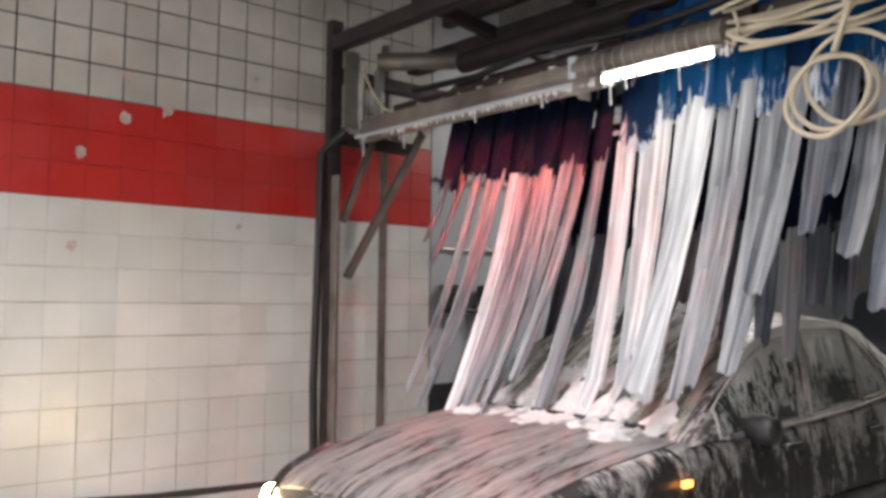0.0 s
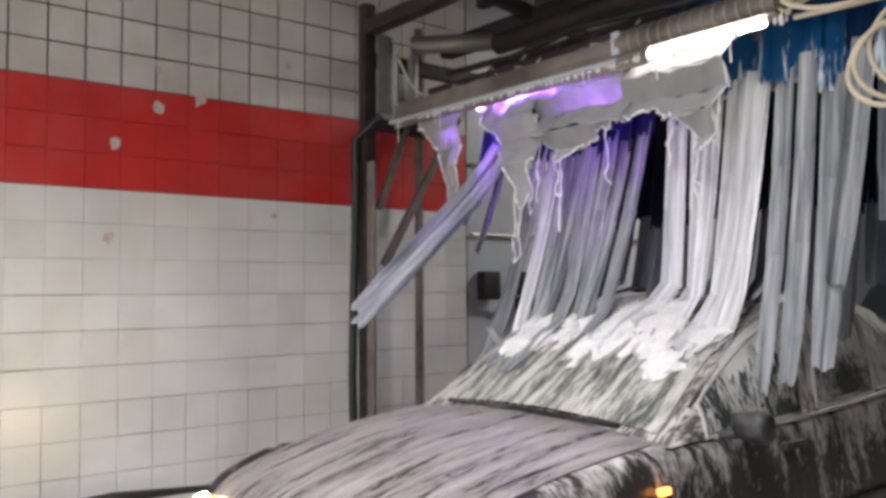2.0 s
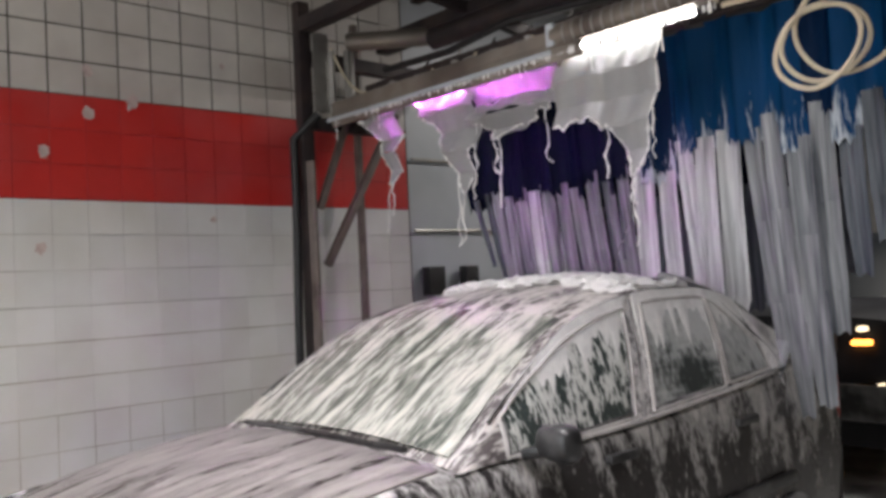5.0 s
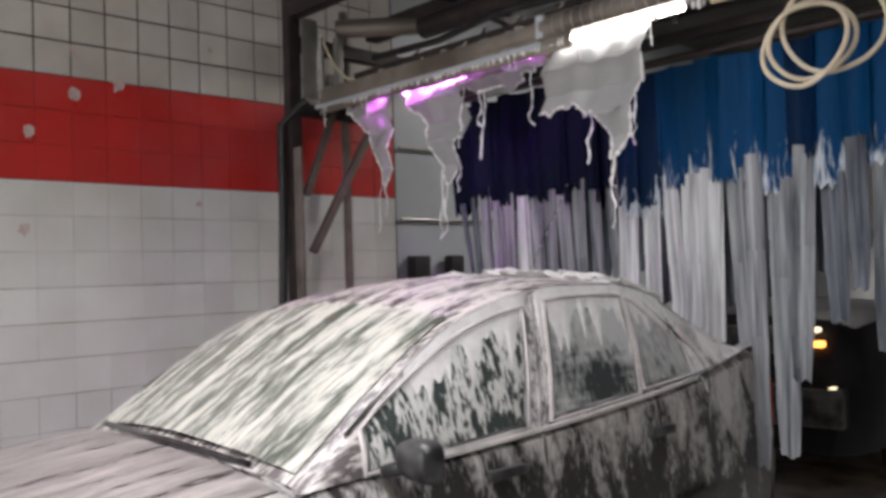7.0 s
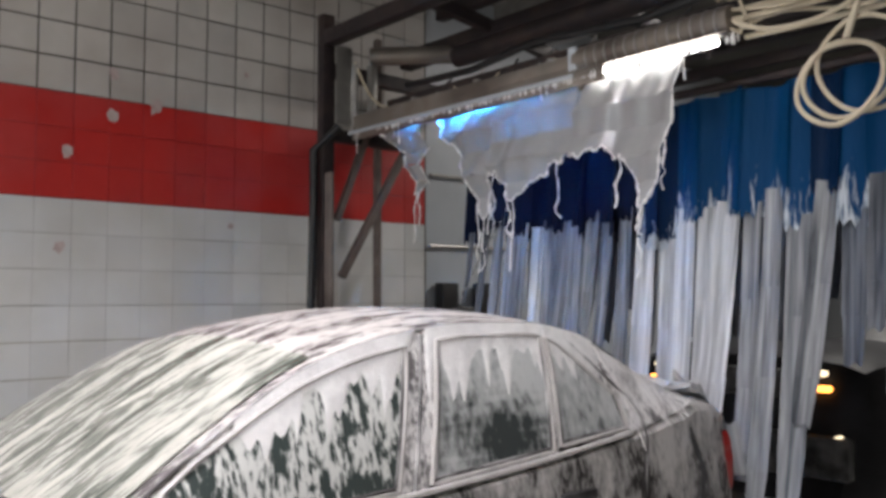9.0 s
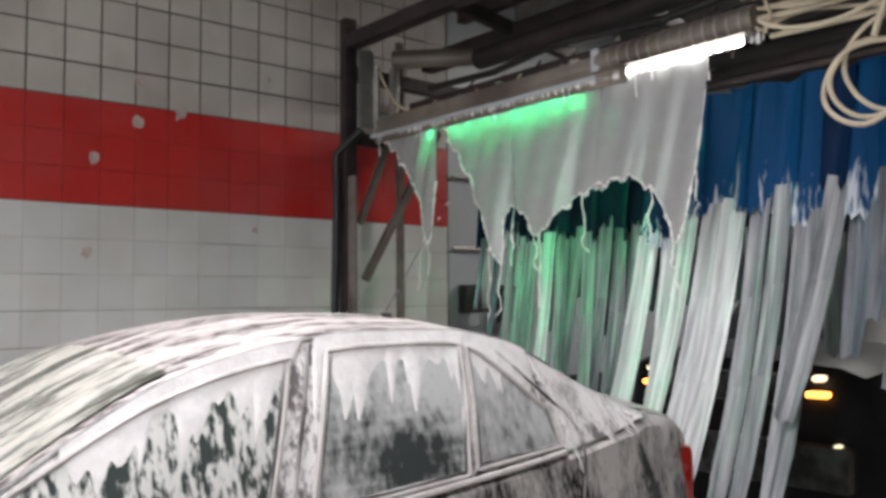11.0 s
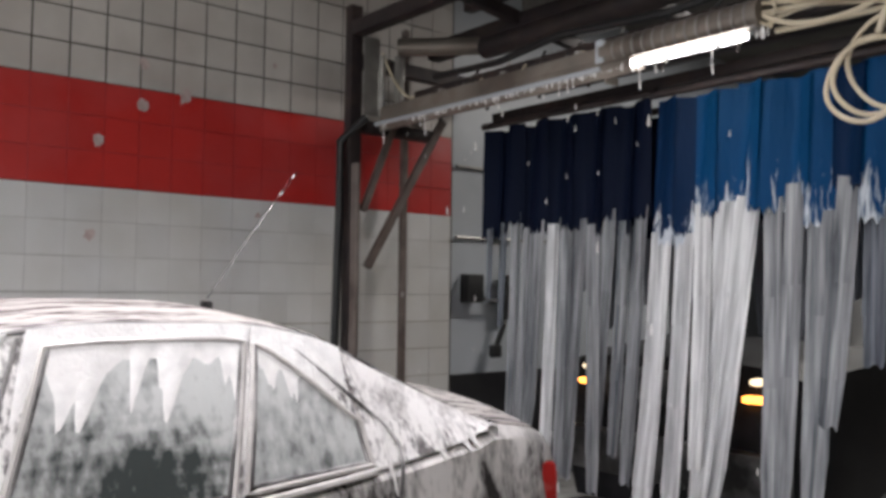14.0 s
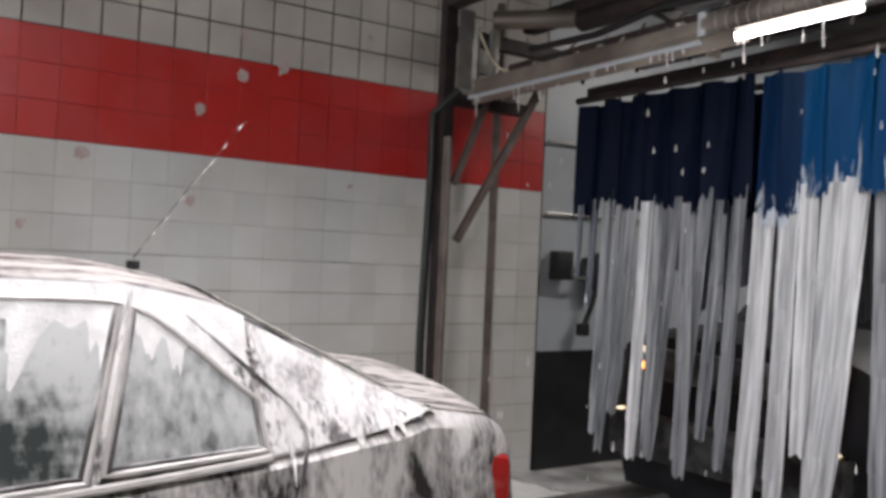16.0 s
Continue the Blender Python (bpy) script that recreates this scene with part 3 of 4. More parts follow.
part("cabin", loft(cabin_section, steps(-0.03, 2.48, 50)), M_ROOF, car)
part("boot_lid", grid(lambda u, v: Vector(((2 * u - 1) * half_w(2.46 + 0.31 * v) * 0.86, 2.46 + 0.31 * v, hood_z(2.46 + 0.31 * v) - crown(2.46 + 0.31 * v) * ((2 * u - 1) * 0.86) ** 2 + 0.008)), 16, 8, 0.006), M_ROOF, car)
part("windscreen", top_pane(0.02, 0.70, 0.94), M_GLASS_TOP, car, "windscreen streaked with foam")
part("rear_window", top_pane(1.92, 2.40, 0.9), M_GLASS_TOP, car)
for s in (1, -1):
    part("front_window", side_pane(0.20, 0.87, s), M_GLASS_SIDE, car, "side window with dripping foam")
    part("rear_side_window", side_pane(1.02, 1.54, s), M_GLASS_MILKY, car, "milky window with a wiped dark patch")
    part("quarter_window", side_pane(1.60, 1.96, s, 0.09), M_GLASS_MILKY, car)
    part("headlight", grid(lambda u, v: Vector((s * (0.40 + 0.35 * u), lens_y(0.40 + 0.35 * u) + 0.03 * v * v, 0.57 + 0.12 * v + 0.02 * u)), 8, 5, 0.02), M_HEAD, car, "lit warm headlight")
    part("side_repeater", box(0.02, 0.055, 0.026, pose(s * 0.84, -0.16, 0.82), 0.006), M_AMBER, car, "amber side repeater")
    part("tail_light", box(0.16, 0.15, 0.27, pose(s * 0.665, 2.705, 0.85, 0, 0, -25 * s), 0.04), M_TAIL, car, "red tail light")
    part("side_moulding", beam((s * 0.845, -0.2, 0.56), (s * 0.85, 2.0, 0.58), 0.03, 0.05, 0.01), M_TRIM, car)
    for y in (0.72, 1.62):
        part("door_handle", box(0.03, 0.17, 0.035, pose(s * 0.835, y, 0.88), 0.01), M_TRIM, car)
    for y in (-0.62, 1.98):
        wheel(car, s * 0.76, y)


def side_point(y, k, side, lift):
    y += lean_at(y) * min(max(k, 0), 1)
    zb, w, r, z = hood_z(y) - 0.05, half_w(y) * 0.925, rail_w(y), roof_z(y)
    return Vector((side * (w + (r - w) * k + 0.012 * math.sin(min(max(k, 0), 1) * math.pi) + lift), y, zb + (z - 0.055 - zb) * k + lift * 0.4))


def gasket(y0, y1, side, lo, thick=0.0055):
    h0, h1 = high_at(y0), high_at(y1)
    ys = steps(y0, y1, 14)
    pts = [side_point(y, lo, side, 0.008) for y in ys] + [side_point(y1, k, side, 0.008) for k in steps(lo, h1, 6)[1:]]
    pts += [side_point(y, high_at(y), side, 0.008) for y in ys[::-1][1:]] + [side_point(y0, k, side, 0.008) for k in steps(h0, lo, 6)[1:-1]]
    return tube(pts, thick, 6, closed=True)


def drips(y0, y1, side, seed, base, deep, count, top=1.0):
    """Thick foam that hangs from the roof rail and runs out in points."""
    rnd = random.Random(seed)
    teeth = [(rnd.random(), rnd.uniform(0.025, 0.07), rnd.uniform(0.2, 1.0)) for _ in range(count)]

    def edge(u):
        e = base + 0.05 * math.sin(u * 17 + seed) + 0.04 * math.sin(u * 41 + seed * 2)
        for c, w, d in teeth:
            e = min(e, base - deep * d * max(0.0, 1 - abs(u - c) / w) ** 0.85)
        e = top - (top - e) * math.sqrt(min(1.0, u / 0.10 + 0.02, (1 - u) / 0.10 + 0.02))
        return min(e, top - 0.03)

    def f(u, v):
        k = top + (edge(u) - top) * v
        return side_point(y0 + (y1 - y0) * u, k, side, 0.012 * math.sqrt(max(0.05, 1 - v)))
    return grid(f, 70, 8, 0.008)


M_SEAM = material("dark_door_seam", (0.07, 0.065, 0.065), 0.5, grain=((0.55, 0.54, 0.53), 7, 0.9))
M_BELT = material("pale_belt_trim", (0.55, 0.53, 0.51), 0.35, grain=((0.25, 0.24, 0.23), 10, 0.6))
for s in (1, -1):
    for y0, y1, lo in ((0.20, 0.87, 0.07), (1.02, 1.54, 0.07), (1.60, 1.96, 0.09)):
        part("window_seal", gasket(y0, y1, s, lo), M_SEAM, car)
        part("window_frame", gasket(y0 - 0.012, y1 + 0.014, s, lo - 0.030, 0.008), M_BELT, car)
    part("belt_trim", tube([side_point(y, 0.0, s, 0.012) for y in steps(0.24, 1.98, 20)], 0.010, 6), M_BELT, car, "pale trim under the windows")
    part("pillar", grid(lambda u, v: side_point(0.885 + 0.115 * u, 0.02 + 0.90 * v, s, 0.003), 4, 8, 0.002), M_PILLAR, car)
    part("pillar", grid(lambda u, v: side_point(1.555 + 0.03 * u, 0.02 + 0.86 * v, s, 0.003), 2, 8, 0.002), M_PILLAR, car)
    part("rear_pillar", grid(lambda u, v: side_point(1.985 + 0.47 * u, 0.02 + 0.96 * v, s, 0.003), 10, 10, 0.002), M_PILLAR, car)
    part("roof_rail", grid(lambda u, v: side_point(0.25 + 1.72 * u, high_at(0.25 + 1.72 * u) + 0.01 + (0.98 - high_at(0.25 + 1.72 * u)) * v, s, 0.003), 30, 3, 0.002), M_PILLAR, car)
    low = [Vector((s * (half_w(0.945) * (0.955 + 0.04 * (1 - a)) + 0.004), 0.945, 0.35 + (hood_z(0.945) - 0.43) * a)) for a in steps(0, 1, 8)]
    part("door_seam", tube(low + [side_point(0.945, k, s, 0.006) for k in (0.05, 0.3, 0.6, 0.85, 0.97)], 0.006, 6), M_SEAM, car)
    low = [Vector((s * (half_w(2.06) * (0.955 + 0.04 * (1 - a)) + 0.004), 1.90 + 0.16 * math.sqrt(a), 0.45 + (hood_z(2.06) - 0.53) * a)) for a in steps(0.0, 1, 10)]
    part("door_seam", tube(low + [side_point(y, k, s, 0.006) for y, k in ((2.08, 0.05), (2.085, 0.2), (2.06, 0.38), (2.00, 0.55), (1.90, 0.75), (1.78, 0.90))], 0.005, 6), M_SEAM, car)
    part("roof_seam", tube([side_point(y, 1.0, s, 0.006) for y in steps(0.15, 2.2, 26)], 0.006, 6), M_SEAM, car)
    part("foam_drip", drips(0.36, 0.92, s, 3, 0.80, 0.50, 14), M_FOAM, car, "white foam running down from the roof rail")
    part("foam_drip", drips(0.96, 1.58, s, 5, 0.76, 0.58, 13), M_FOAM, car, "white foam running down from the roof rail")
    part("foam_drip", drips(1.58, 1.98, s, 8, 0.66, 0.5, 7), M_FOAM, car, "white foam running down from the roof rail")
    part("foam_drip", drips(1.99, 2.46, s, 9, 0.46, 1.0, 9, 0.97), M_WING_FOAM, car, "white foam running down the rear wing")
part("bumper", grid(lambda u, v: Vector(((2 * u - 1) * 0.74, -1.36 + 0.3 * (2 * u - 1) ** 4 + 0.03 * math.cos(v * 3), 0.24 + 0.30 * v)), 20, 6, 0.04), M_PAINT_SIDE, car)
shell = bmesh.new()
bmesh.ops.create_icosphere(shell, subdivisions=3, radius=1.0)
for v in shell.verts:   # rounded block, fuller towards the glass
    c = [math.copysign(abs(q) ** 0.62, q) for q in v.co]
    v.co = Vector((0.085 * c[0], (0.055 if c[1] < 0 else 0.035) * c[1], (0.058 + 0.008 * c[0]) * c[2]))
shell.transform(pose(0.93, 0.27, 1.01, 0, 0, -8))
part("wing_mirror", shell, M_TRIM, car, "dark wing mirror flecked with foam")
part("mirror_arm", beam((0.80, 0.24, 0.965), (0.88, 0.26, 0.985), 0.05, 0.04, 0.012), M_TRIM, car)
part("grille", box(0.62, 0.04, 0.10, pose(0, -1.325, 0.63), 0.01), M_TRIM, car)
part("rear_bumper", grid(lambda u, v: Vector(((2 * u - 1) * 0.78, 2.88 - 0.25 * (2 * u - 1) ** 4 + 0.03 * math.sin(v * 3), 0.30 + 0.32 * v)), 20, 6, 0.04), M_PAINT_SIDE, car)
ant = part("antenna_base", box(0.028, 0.04, 0.03, pose(0, 1.82, 1.488), 0.008), M_TRIM, car)
part("antenna", tube([(0, 1.82, 1.51), (0, 1.98, 1.74), (0, 2.16, 1.98)], [0.0022, 0.0018, 0.0012], 6), M_TRIM, car, "whip antenna with foam beads")
for k in range(9):
    a = Vector((0, 1.85, 1.55)).lerp(Vector((0, 2.15, 1.968)), (k + 0.3 * math.sin(k * 5)) / 8.5)
    part("foam_bead", tube([a - Vector((0, 0.006, 0.008)), a, a + Vector((0, 0.008, 0.011))], [0.0012, 0.0030, 0.0012], 6), M_FOAM, ant)
part("wiper", tube([(0.55, -0.05, 1.0), (0.0, -0.07, 1.015), (-0.5, -0.03, 1.0)], 0.012, 6), M_TRIM, car)

nxt = thing("following_car", "black car with lit lamps waiting behind the cloths", "car")
nb = spline((0.0, 0.05, 0.2, 1.0, 1.2, 4.2, 4.3), (0.95, 1.15, 1.20, 1.27, 1.28, 1.25, 1.0))
nw = spline((0.0, 0.1, 0.35, 1.0, 4.3), (0.70, 0.82, 0.88, 0.90, 0.88))
part("body", loft(lambda y: [(nw(y) * k, z) for k, z in ((0.92, 0.3), (1.0, 0.5), (1.0, 0.8), (0.95, nb(y) - 0.08))] + [(nw(y) * k, nb(y) - 0.05 * k * k) for k in (0.8, 0.5, 0.25, 0.0)], steps(0, 4.3, 40)), M_DARKCAR, nxt)
nr = spline((0.95, 1.7, 2.2, 3.6, 4.1), (1.24, 1.74, 1.80, 1.78, 1.3))
part("cabin", loft(lambda y: [(0.84, 1.1), (0.74, nr(y) - 0.07), (0.6, nr(y) - 0.02), (0.3, nr(y)), (0.0, nr(y))], steps(0.95, 4.1, 24)), M_DARKGLASS, nxt)
for s in (1, -1):
    part("headlight", box(0.07, 0.10, 0.035, pose(s * 0.56, 0.03, 1.09, 0, 0, 12 * s), 0.02), M_LAMPWHITE, nxt, "lit headlight")
    part("indicator", box(0.13, 0.08, 0.035, pose(s * 0.56, 0.01, 1.00, 0, 0, 12 * s), 0.015), M_AMBER, nxt, "amber indicator")
    part("fog_light", tube([(s * 0.68, -0.04, 0.71), (s * 0.68, 0.05, 0.71)], 0.028, 14), M_LAMPWHITE, nxt, "lit fog light")
    for y in (0.8, 3.4):
        wheel(nxt, s * 0.80, y)
part("grille", box(0.8, 0.05, 0.18, pose(0, -0.01, 1.02), 0.02), M_TRIM, nxt)
part("bumper", box(1.5, 0.12, 0.26, pose(0, 0.0, 0.60), 0.04), M_TRIM, nxt)

# clutter along the tiled wall and on the panels
rail = thing("hose_rail", "black hoses lying on a low rail by the tiles", "hose rail")
for k in range(3):
    part("hose", tube([(-4.42 + 0.03 * k, -1.5, 0.46), (-4.40 + 0.02 * k, 0.6, 0.45 + 0.01 * k), (-4.40, 1.4, 0.48 + 0.015 * k), (-4.42 + 0.02 * k, 2.0, 0.47), (-4.5, 2.9, 0.42)], 0.016, 8), M_BLACK, rail)
for y in (-1.2, 0.2, 1.32, 2.6):
    part("support", box(0.05, 0.05, 0.45, pose(-4.41, y, 0.225), 0.005), M_STEEL, rail)
gear = thing("wall_gear", "black switch box and hooked hose on white panels", "switch box")
part("box", box(0.10, 0.16, 0.22, pose(-4.90, 4.38, 1.56), 0.01), M_BLACK, gear)
part("holder", box(0.10, 0.14, 0.30, pose(-4.88, 4.74, 1.52), 0.02), M_BLACK, gear)
part("arm", tube([(-4.88, 4.40, 1.50), (-4.84, 4.55, 1.46), (-4.86, 4.70, 1.48)], 0.02, 8), M_BLACK, gear)
part("hose", tube([(-4.88, 4.74, 1.4), (-4.87, 4.68, 1.25), (-4.88, 4.62, 1.10)], 0.022, 8), M_BLACK, gear)
part("nozzle", box(0.07, 0.09, 0.10, pose(-4.88, 4.61, 1.07), 0.015), M_BLACK, gear)
for z in (1.95, 2.5):
    tagged(part("conduit", tube([(-4.94, 4.24, z), (-4.94, 6.5, z + 0.02)], 0.014, 8), M_GALV), "thin grey conduit on the white panels", "conduit", "conduits")

# pale flecks laid on the tiles in place of specks on a nearer pane
rnd_s = random.Random(31)
for i in range(9):
    b = bmesh.new()
    bmesh.ops.create_icosphere(b, subdivisions=3, radius=1.0)
    r = rnd_s.uniform(0.014, 0.034)
    for v in b.verts:
        q = 1 + 0.9 * noise.noise(v.co * 1.8 + Vector((i * 5.0, 0, 0)))
        v.co = Vector((v.co.x * 0.0022, v.co.y * r * q, v.co.z * r * q * rnd_s.choice((1.0, 1.0, 1.4))))
    ob = tagged(part("foam_fleck", b, M_FLECK), "small pale fleck on the tiles, standing in for one on a nearer pane", "foam fleck", "foam flecks")
    ob.matrix_world = pose(XW + 0.004, rnd_s.uniform(0.1, 3.0), rnd_s.choice((rnd_s.uniform(1.6, 2.1), rnd_s.uniform(2.1, 2.75), rnd_s.uniform(2.1, 2.75), rnd_s.uniform(2.8, 3.1))))


# foam lying on the floor by the wall
def puddle(label, cx, cy, rx, ry, seed):
    b = bmesh.new()
    n, rings = 72, 5
    off = Vector((seed * 7.0, 0, 0))
    centre = b.verts.new((0, 0, 0.012))
    last = None
    for k in range(1, rings + 1):
        row = []
        for i in range(n):
            a = i * math.tau / n
            q = (1 + 0.35 * noise.noise(Vector((math.cos(a), math.sin(a), 0)) * 1.5 + off) + 0.15 * noise.noise(Vector((math.cos(a), math.sin(a), 0)) * 6 + off)) * k / rings
            row.append(b.verts.new((rx * q * math.cos(a), ry * q * math.sin(a), 0.012 * (1 - (k / rings) ** 3) + 0.004 * noise.noise(Vector((q * 5 * math.cos(a), q * 5 * math.sin(a), seed))) * (k < rings))))
        for i in range(n):
            j = (i + 1) % n
            b.faces.new((centre, row[i], row[j])) if last is None else b.faces.new((last[i], row[i], row[j], last[j]))
        last = row
    ob = tagged(part("foam_puddle", b, M_FOAM), label, "foam", "foam puddles")
    ob.matrix_world = pose(cx, cy, 0.003)


puddle("white foam spread over the wet floor", -4.0, 3.6, 0.75, 0.55, 1)
puddle("thin white foam on the floor by the drain", -3.1, 3.2, 0.6, 0.35, 2)


# ---- wash cloths: each strip is a chain of rigid pieces hung from a pipe ----
car_y = spline([t for t, _ in CAR_Y], [y for _, y in CAR_Y])
STEP = 0.2
TIMES = [round(i * STEP, 3) for i in range(int(16 / STEP) + 1)]
SEG = 0.2
# to and fro of the rocking hangers, 1 towards the bar
NAVY_SWING = spline((-1.0, 0.0, 0.95, 1.95, 2.85, 3.9, 4.75, 5.85, 6.95, 8.1, 9.2, 10.2, 11.2, 12.4, 13.2, 16.0),
                    (-1.0, 1.0, -1.0, 1.0, -1.0, 1.0, -1.0, 1.0, -1.0, 1.0, -0.8, 0.6, -0.2, 0.35, 0.0, 0.0))
BLUE_SWING = spline((-1.0, 0.0, 1.1, 2.1, 3.1, 4.0, 4.9, 6.0, 7.0, 8.2, 9.3, 10.2, 10.8, 11.8, 12.6, 13.2, 14.5, 16.0),
                    (-0.8, 0.8, -1.0, 0.9, -1.0, 0.9, -1.0, 1.0, -0.9, 0.8, -0.8, 0.0, 1.0, 0.2, -0.1, 0.25, 0.0, 0.0))


# how far the hangers are raised behind the bar
NAVY_LIFT = spline((0.0, 0.6, 0.95, 1.4, 1.8, 2.3, 2.85, 3.6, 4.0, 4.4, 4.75, 5.5, 6.2, 6.9, 7.2, 7.5, 8.1, 9.2, 10.2, 11.0, 16.0),
                   (0.35, 0.10, 0.0, 0.46, 0.42, 0.25, 0.0, 0.30, 0.40, 0.30, 0.0, 0.45, 0.2, 0.0, 0.2, 0.46, 0.36, 0.0, 0.12, 0.0, 0.0))
BLUE_LIFT = spline((0.0, 0.5, 0.9, 1.4, 1.9, 2.6, 3.0, 3.4, 3.9, 4.2, 4.6, 5.6, 6.6, 7.4, 8.0, 8.9, 10.2, 16.0),
                   (0.52, 0.25, 0.0, 0.0, 0.52, 0.45, 0.0, 0.10, 0.48, 0.40, 0.05, 0.5, 0.0, 0.0, 0.42, 0.0, 0.0, 0.0))


def drape(x, y, z, length, t, lean):
    """The line of a cloth hung at (x, y, z): it falls at a lean, and where it meets the car it lies along it."""
    pts, p = [], Vector((x, y, z))
    ds, top, done = 0.02, car_y(t), 0.0
    pts.append(p.copy())
    while done < length:
        now = min(lean * (0.35 + 1.15 * done / length), 0.85)   # the tail swings out further than the head
        q = p + Vector((0, -math.sin(now), -math.cos(now))) * ds
        h = car_top(x - XC, q.y - top)
        if h and q.z < h + 0.022:
            y2 = p.y - ds
            h2 = car_top(x - XC, y2 - top)
            for _ in range(3):
                y2 = p.y - ds / math.sqrt(1 + ((h2 + 0.022 - p.z) / ds) ** 2) if h2 else y2
                h2 = car_top(x - XC, y2 - top)
            q = Vector((x, y2, h2 + 0.022)) if h2 else p + Vector((0, -0.005, -0.019))
        p = q
        pts.append(p.copy())
        done += ds
    return pts


def piece_mesh(w, s0, length, x, wave, mat, name, ragged=0.0, proud=0.0, point=0.0, billow=0.012):
    """A piece of one strip, from s0 down; its own space starts at the strip's hanger, so that the cloth's pattern runs on."""
    def f(u, v):
        q = (u - 0.5) * w * (1 - point * v)
        low = s0 + v * (length + 0.03) + (ragged * math.sin(u * 23 + x * 40) * v)
        return Vector((x + q, billow * math.sin((x + q) * wave + 1.5 * low * (billow > 0.02)) + 0.012 * math.sin(u * math.pi) - proud - 0.003 * v, -low))
    b = grid(f, 10 if billow > 0.02 else 5, 3, 0.002)
    me = bpy.data.meshes.new(name)
    b.to_mesh(me)
    b.free()
    me.materials.append(mat)
    for p in me.polygons:
        p.use_smooth = True
    me.set_sharp_from_angle(angle=radians(40))
    return me


CLOTHS = []   # (piece, index, arc start, arc length, strip x, y, z, length, phase, roll, curtain)
FLUNG = (2.1, 4.2, 6.0, 8.05, 9.6)   # when the loose outer strips fly up
PIPES = []    # (hanger pipe, curtain)


def sway(which, t):
    """Place of the hanger, its lift, and the lean of the cloths that lag behind it."""
    swing = BLUE_SWING if which == "blue" else NAVY_SWING
    calm = 1.0 if t < 9 else max(0.25, 1 - (t - 9) / 6)
    amount = 0.35 if which == "back" else 1.0
    lift = BLUE_LIFT(t) if which == "blue" else NAVY_LIFT(t) if which == "navy" else 0.0
    there = swing(t)
    reach = 0.03 if there > 0 else 0.17
    return -reach * amount * there, lift, 0.02 + 0.10 * calm + 0.30 * amount * swing(t - 0.35)


def curtain(which, label, xs, y, z, head, head_mat, pieces, seed):
    rnd = random.Random(seed)
    top = thing("wash_curtain", label, "wash curtain", "wash curtains")
    gap = xs[1] - xs[0]
    pipe = part("hanger_pipe", tube([(xs[0] - 0.1, y, z + 0.03), (xs[-1] + 0.1, y, z + 0.03)], 0.022), M_STEEL, top)
    PIPES.append((pipe, which))
    for i, x in enumerate(xs):
        yy, zz, ph = y + 0.012 * (i % 2), z + rnd.uniform(-0.012, 0.008), 0.7 * math.sin(x * 2.3 + seed) + rnd.uniform(-0.12, 0.12)
        n = pieces - rnd.choice((0, 0, 0, 1)) - (1 if x > -1.80 else 0) - (rnd.choice((0, 1, 2, 3)) if x > -1.60 else 0)
        hd = head + (rnd.uniform(-0.05, 0.07) if which != "blue" else rnd.choice((-0.12, -0.05, 0.03, 0.09)))
        w = gap * rnd.uniform(0.76, 1.0)
        if which == "navy":
            cloth = rnd.choice((M_STRIP, M_STRIP_GREY, M_STRIP_GREY))
        elif which == "blue":
            cloth = rnd.choice((M_STRIP, M_STRIP_GREY))
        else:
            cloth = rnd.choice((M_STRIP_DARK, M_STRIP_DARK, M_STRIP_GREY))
        # to the right of the lamp the shade is put into the strips' colour
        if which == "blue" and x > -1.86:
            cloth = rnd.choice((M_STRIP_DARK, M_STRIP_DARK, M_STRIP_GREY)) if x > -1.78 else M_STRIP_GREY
        if which == "navy" and i < 2:   # frayed dark ends at the wall side
            n, w, cloth = 2 + i, gap * 0.5, M_STRIP_DARK
        length = hd + n * SEG
        roll = rnd.uniform(-1, 1) * (3 if which == "navy" else 5)
        ob = new("cloth_sheet", piece_mesh(gap * 1.22, 0.0, hd, x, 26, M_BLUE_HALFLIT if which == "blue" and rnd.random() < (0.95 if i < 2 else 0.25) else head_mat, "cloth_sheet", 0.02, 0.0, 0.0, 0.026))
        ob.parent = top
        CLOTHS.append((ob, 0, 0.0, hd, x, yy, zz, length, ph, 0.25 * roll, which))
        for k in range(n):
            ob = new("cloth_strip", piece_mesh(w, hd + k * SEG - 0.02 * (k == 0), SEG + 0.02 * (k == 0), x, 15, cloth, "cloth_strip", 0.012 if k == n - 1 else 0.0, 0.0015 * (k % 2), 0.25 if k == n - 1 else 0.0))
            ob.parent = top
            CLOTHS.append((ob, k + 1, hd + k * SEG, SEG, x, yy, zz, length, ph, roll, which))
    return top


curtain("navy", "navy wash cloths with foam-white hanging strips", steps(-3.88, -2.74, 11), 3.65, 2.56, 0.60, M_NAVY, 7, 3)
curtain("blue", "blue wash cloths, lamplight put into their colour, with foam-white hanging strips", steps(-2.54, -0.82, 15), 3.60, 2.53, 0.62, M_BLUE_LIT, 7, 5)
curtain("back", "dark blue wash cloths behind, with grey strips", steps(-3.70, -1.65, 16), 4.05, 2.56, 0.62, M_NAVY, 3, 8)


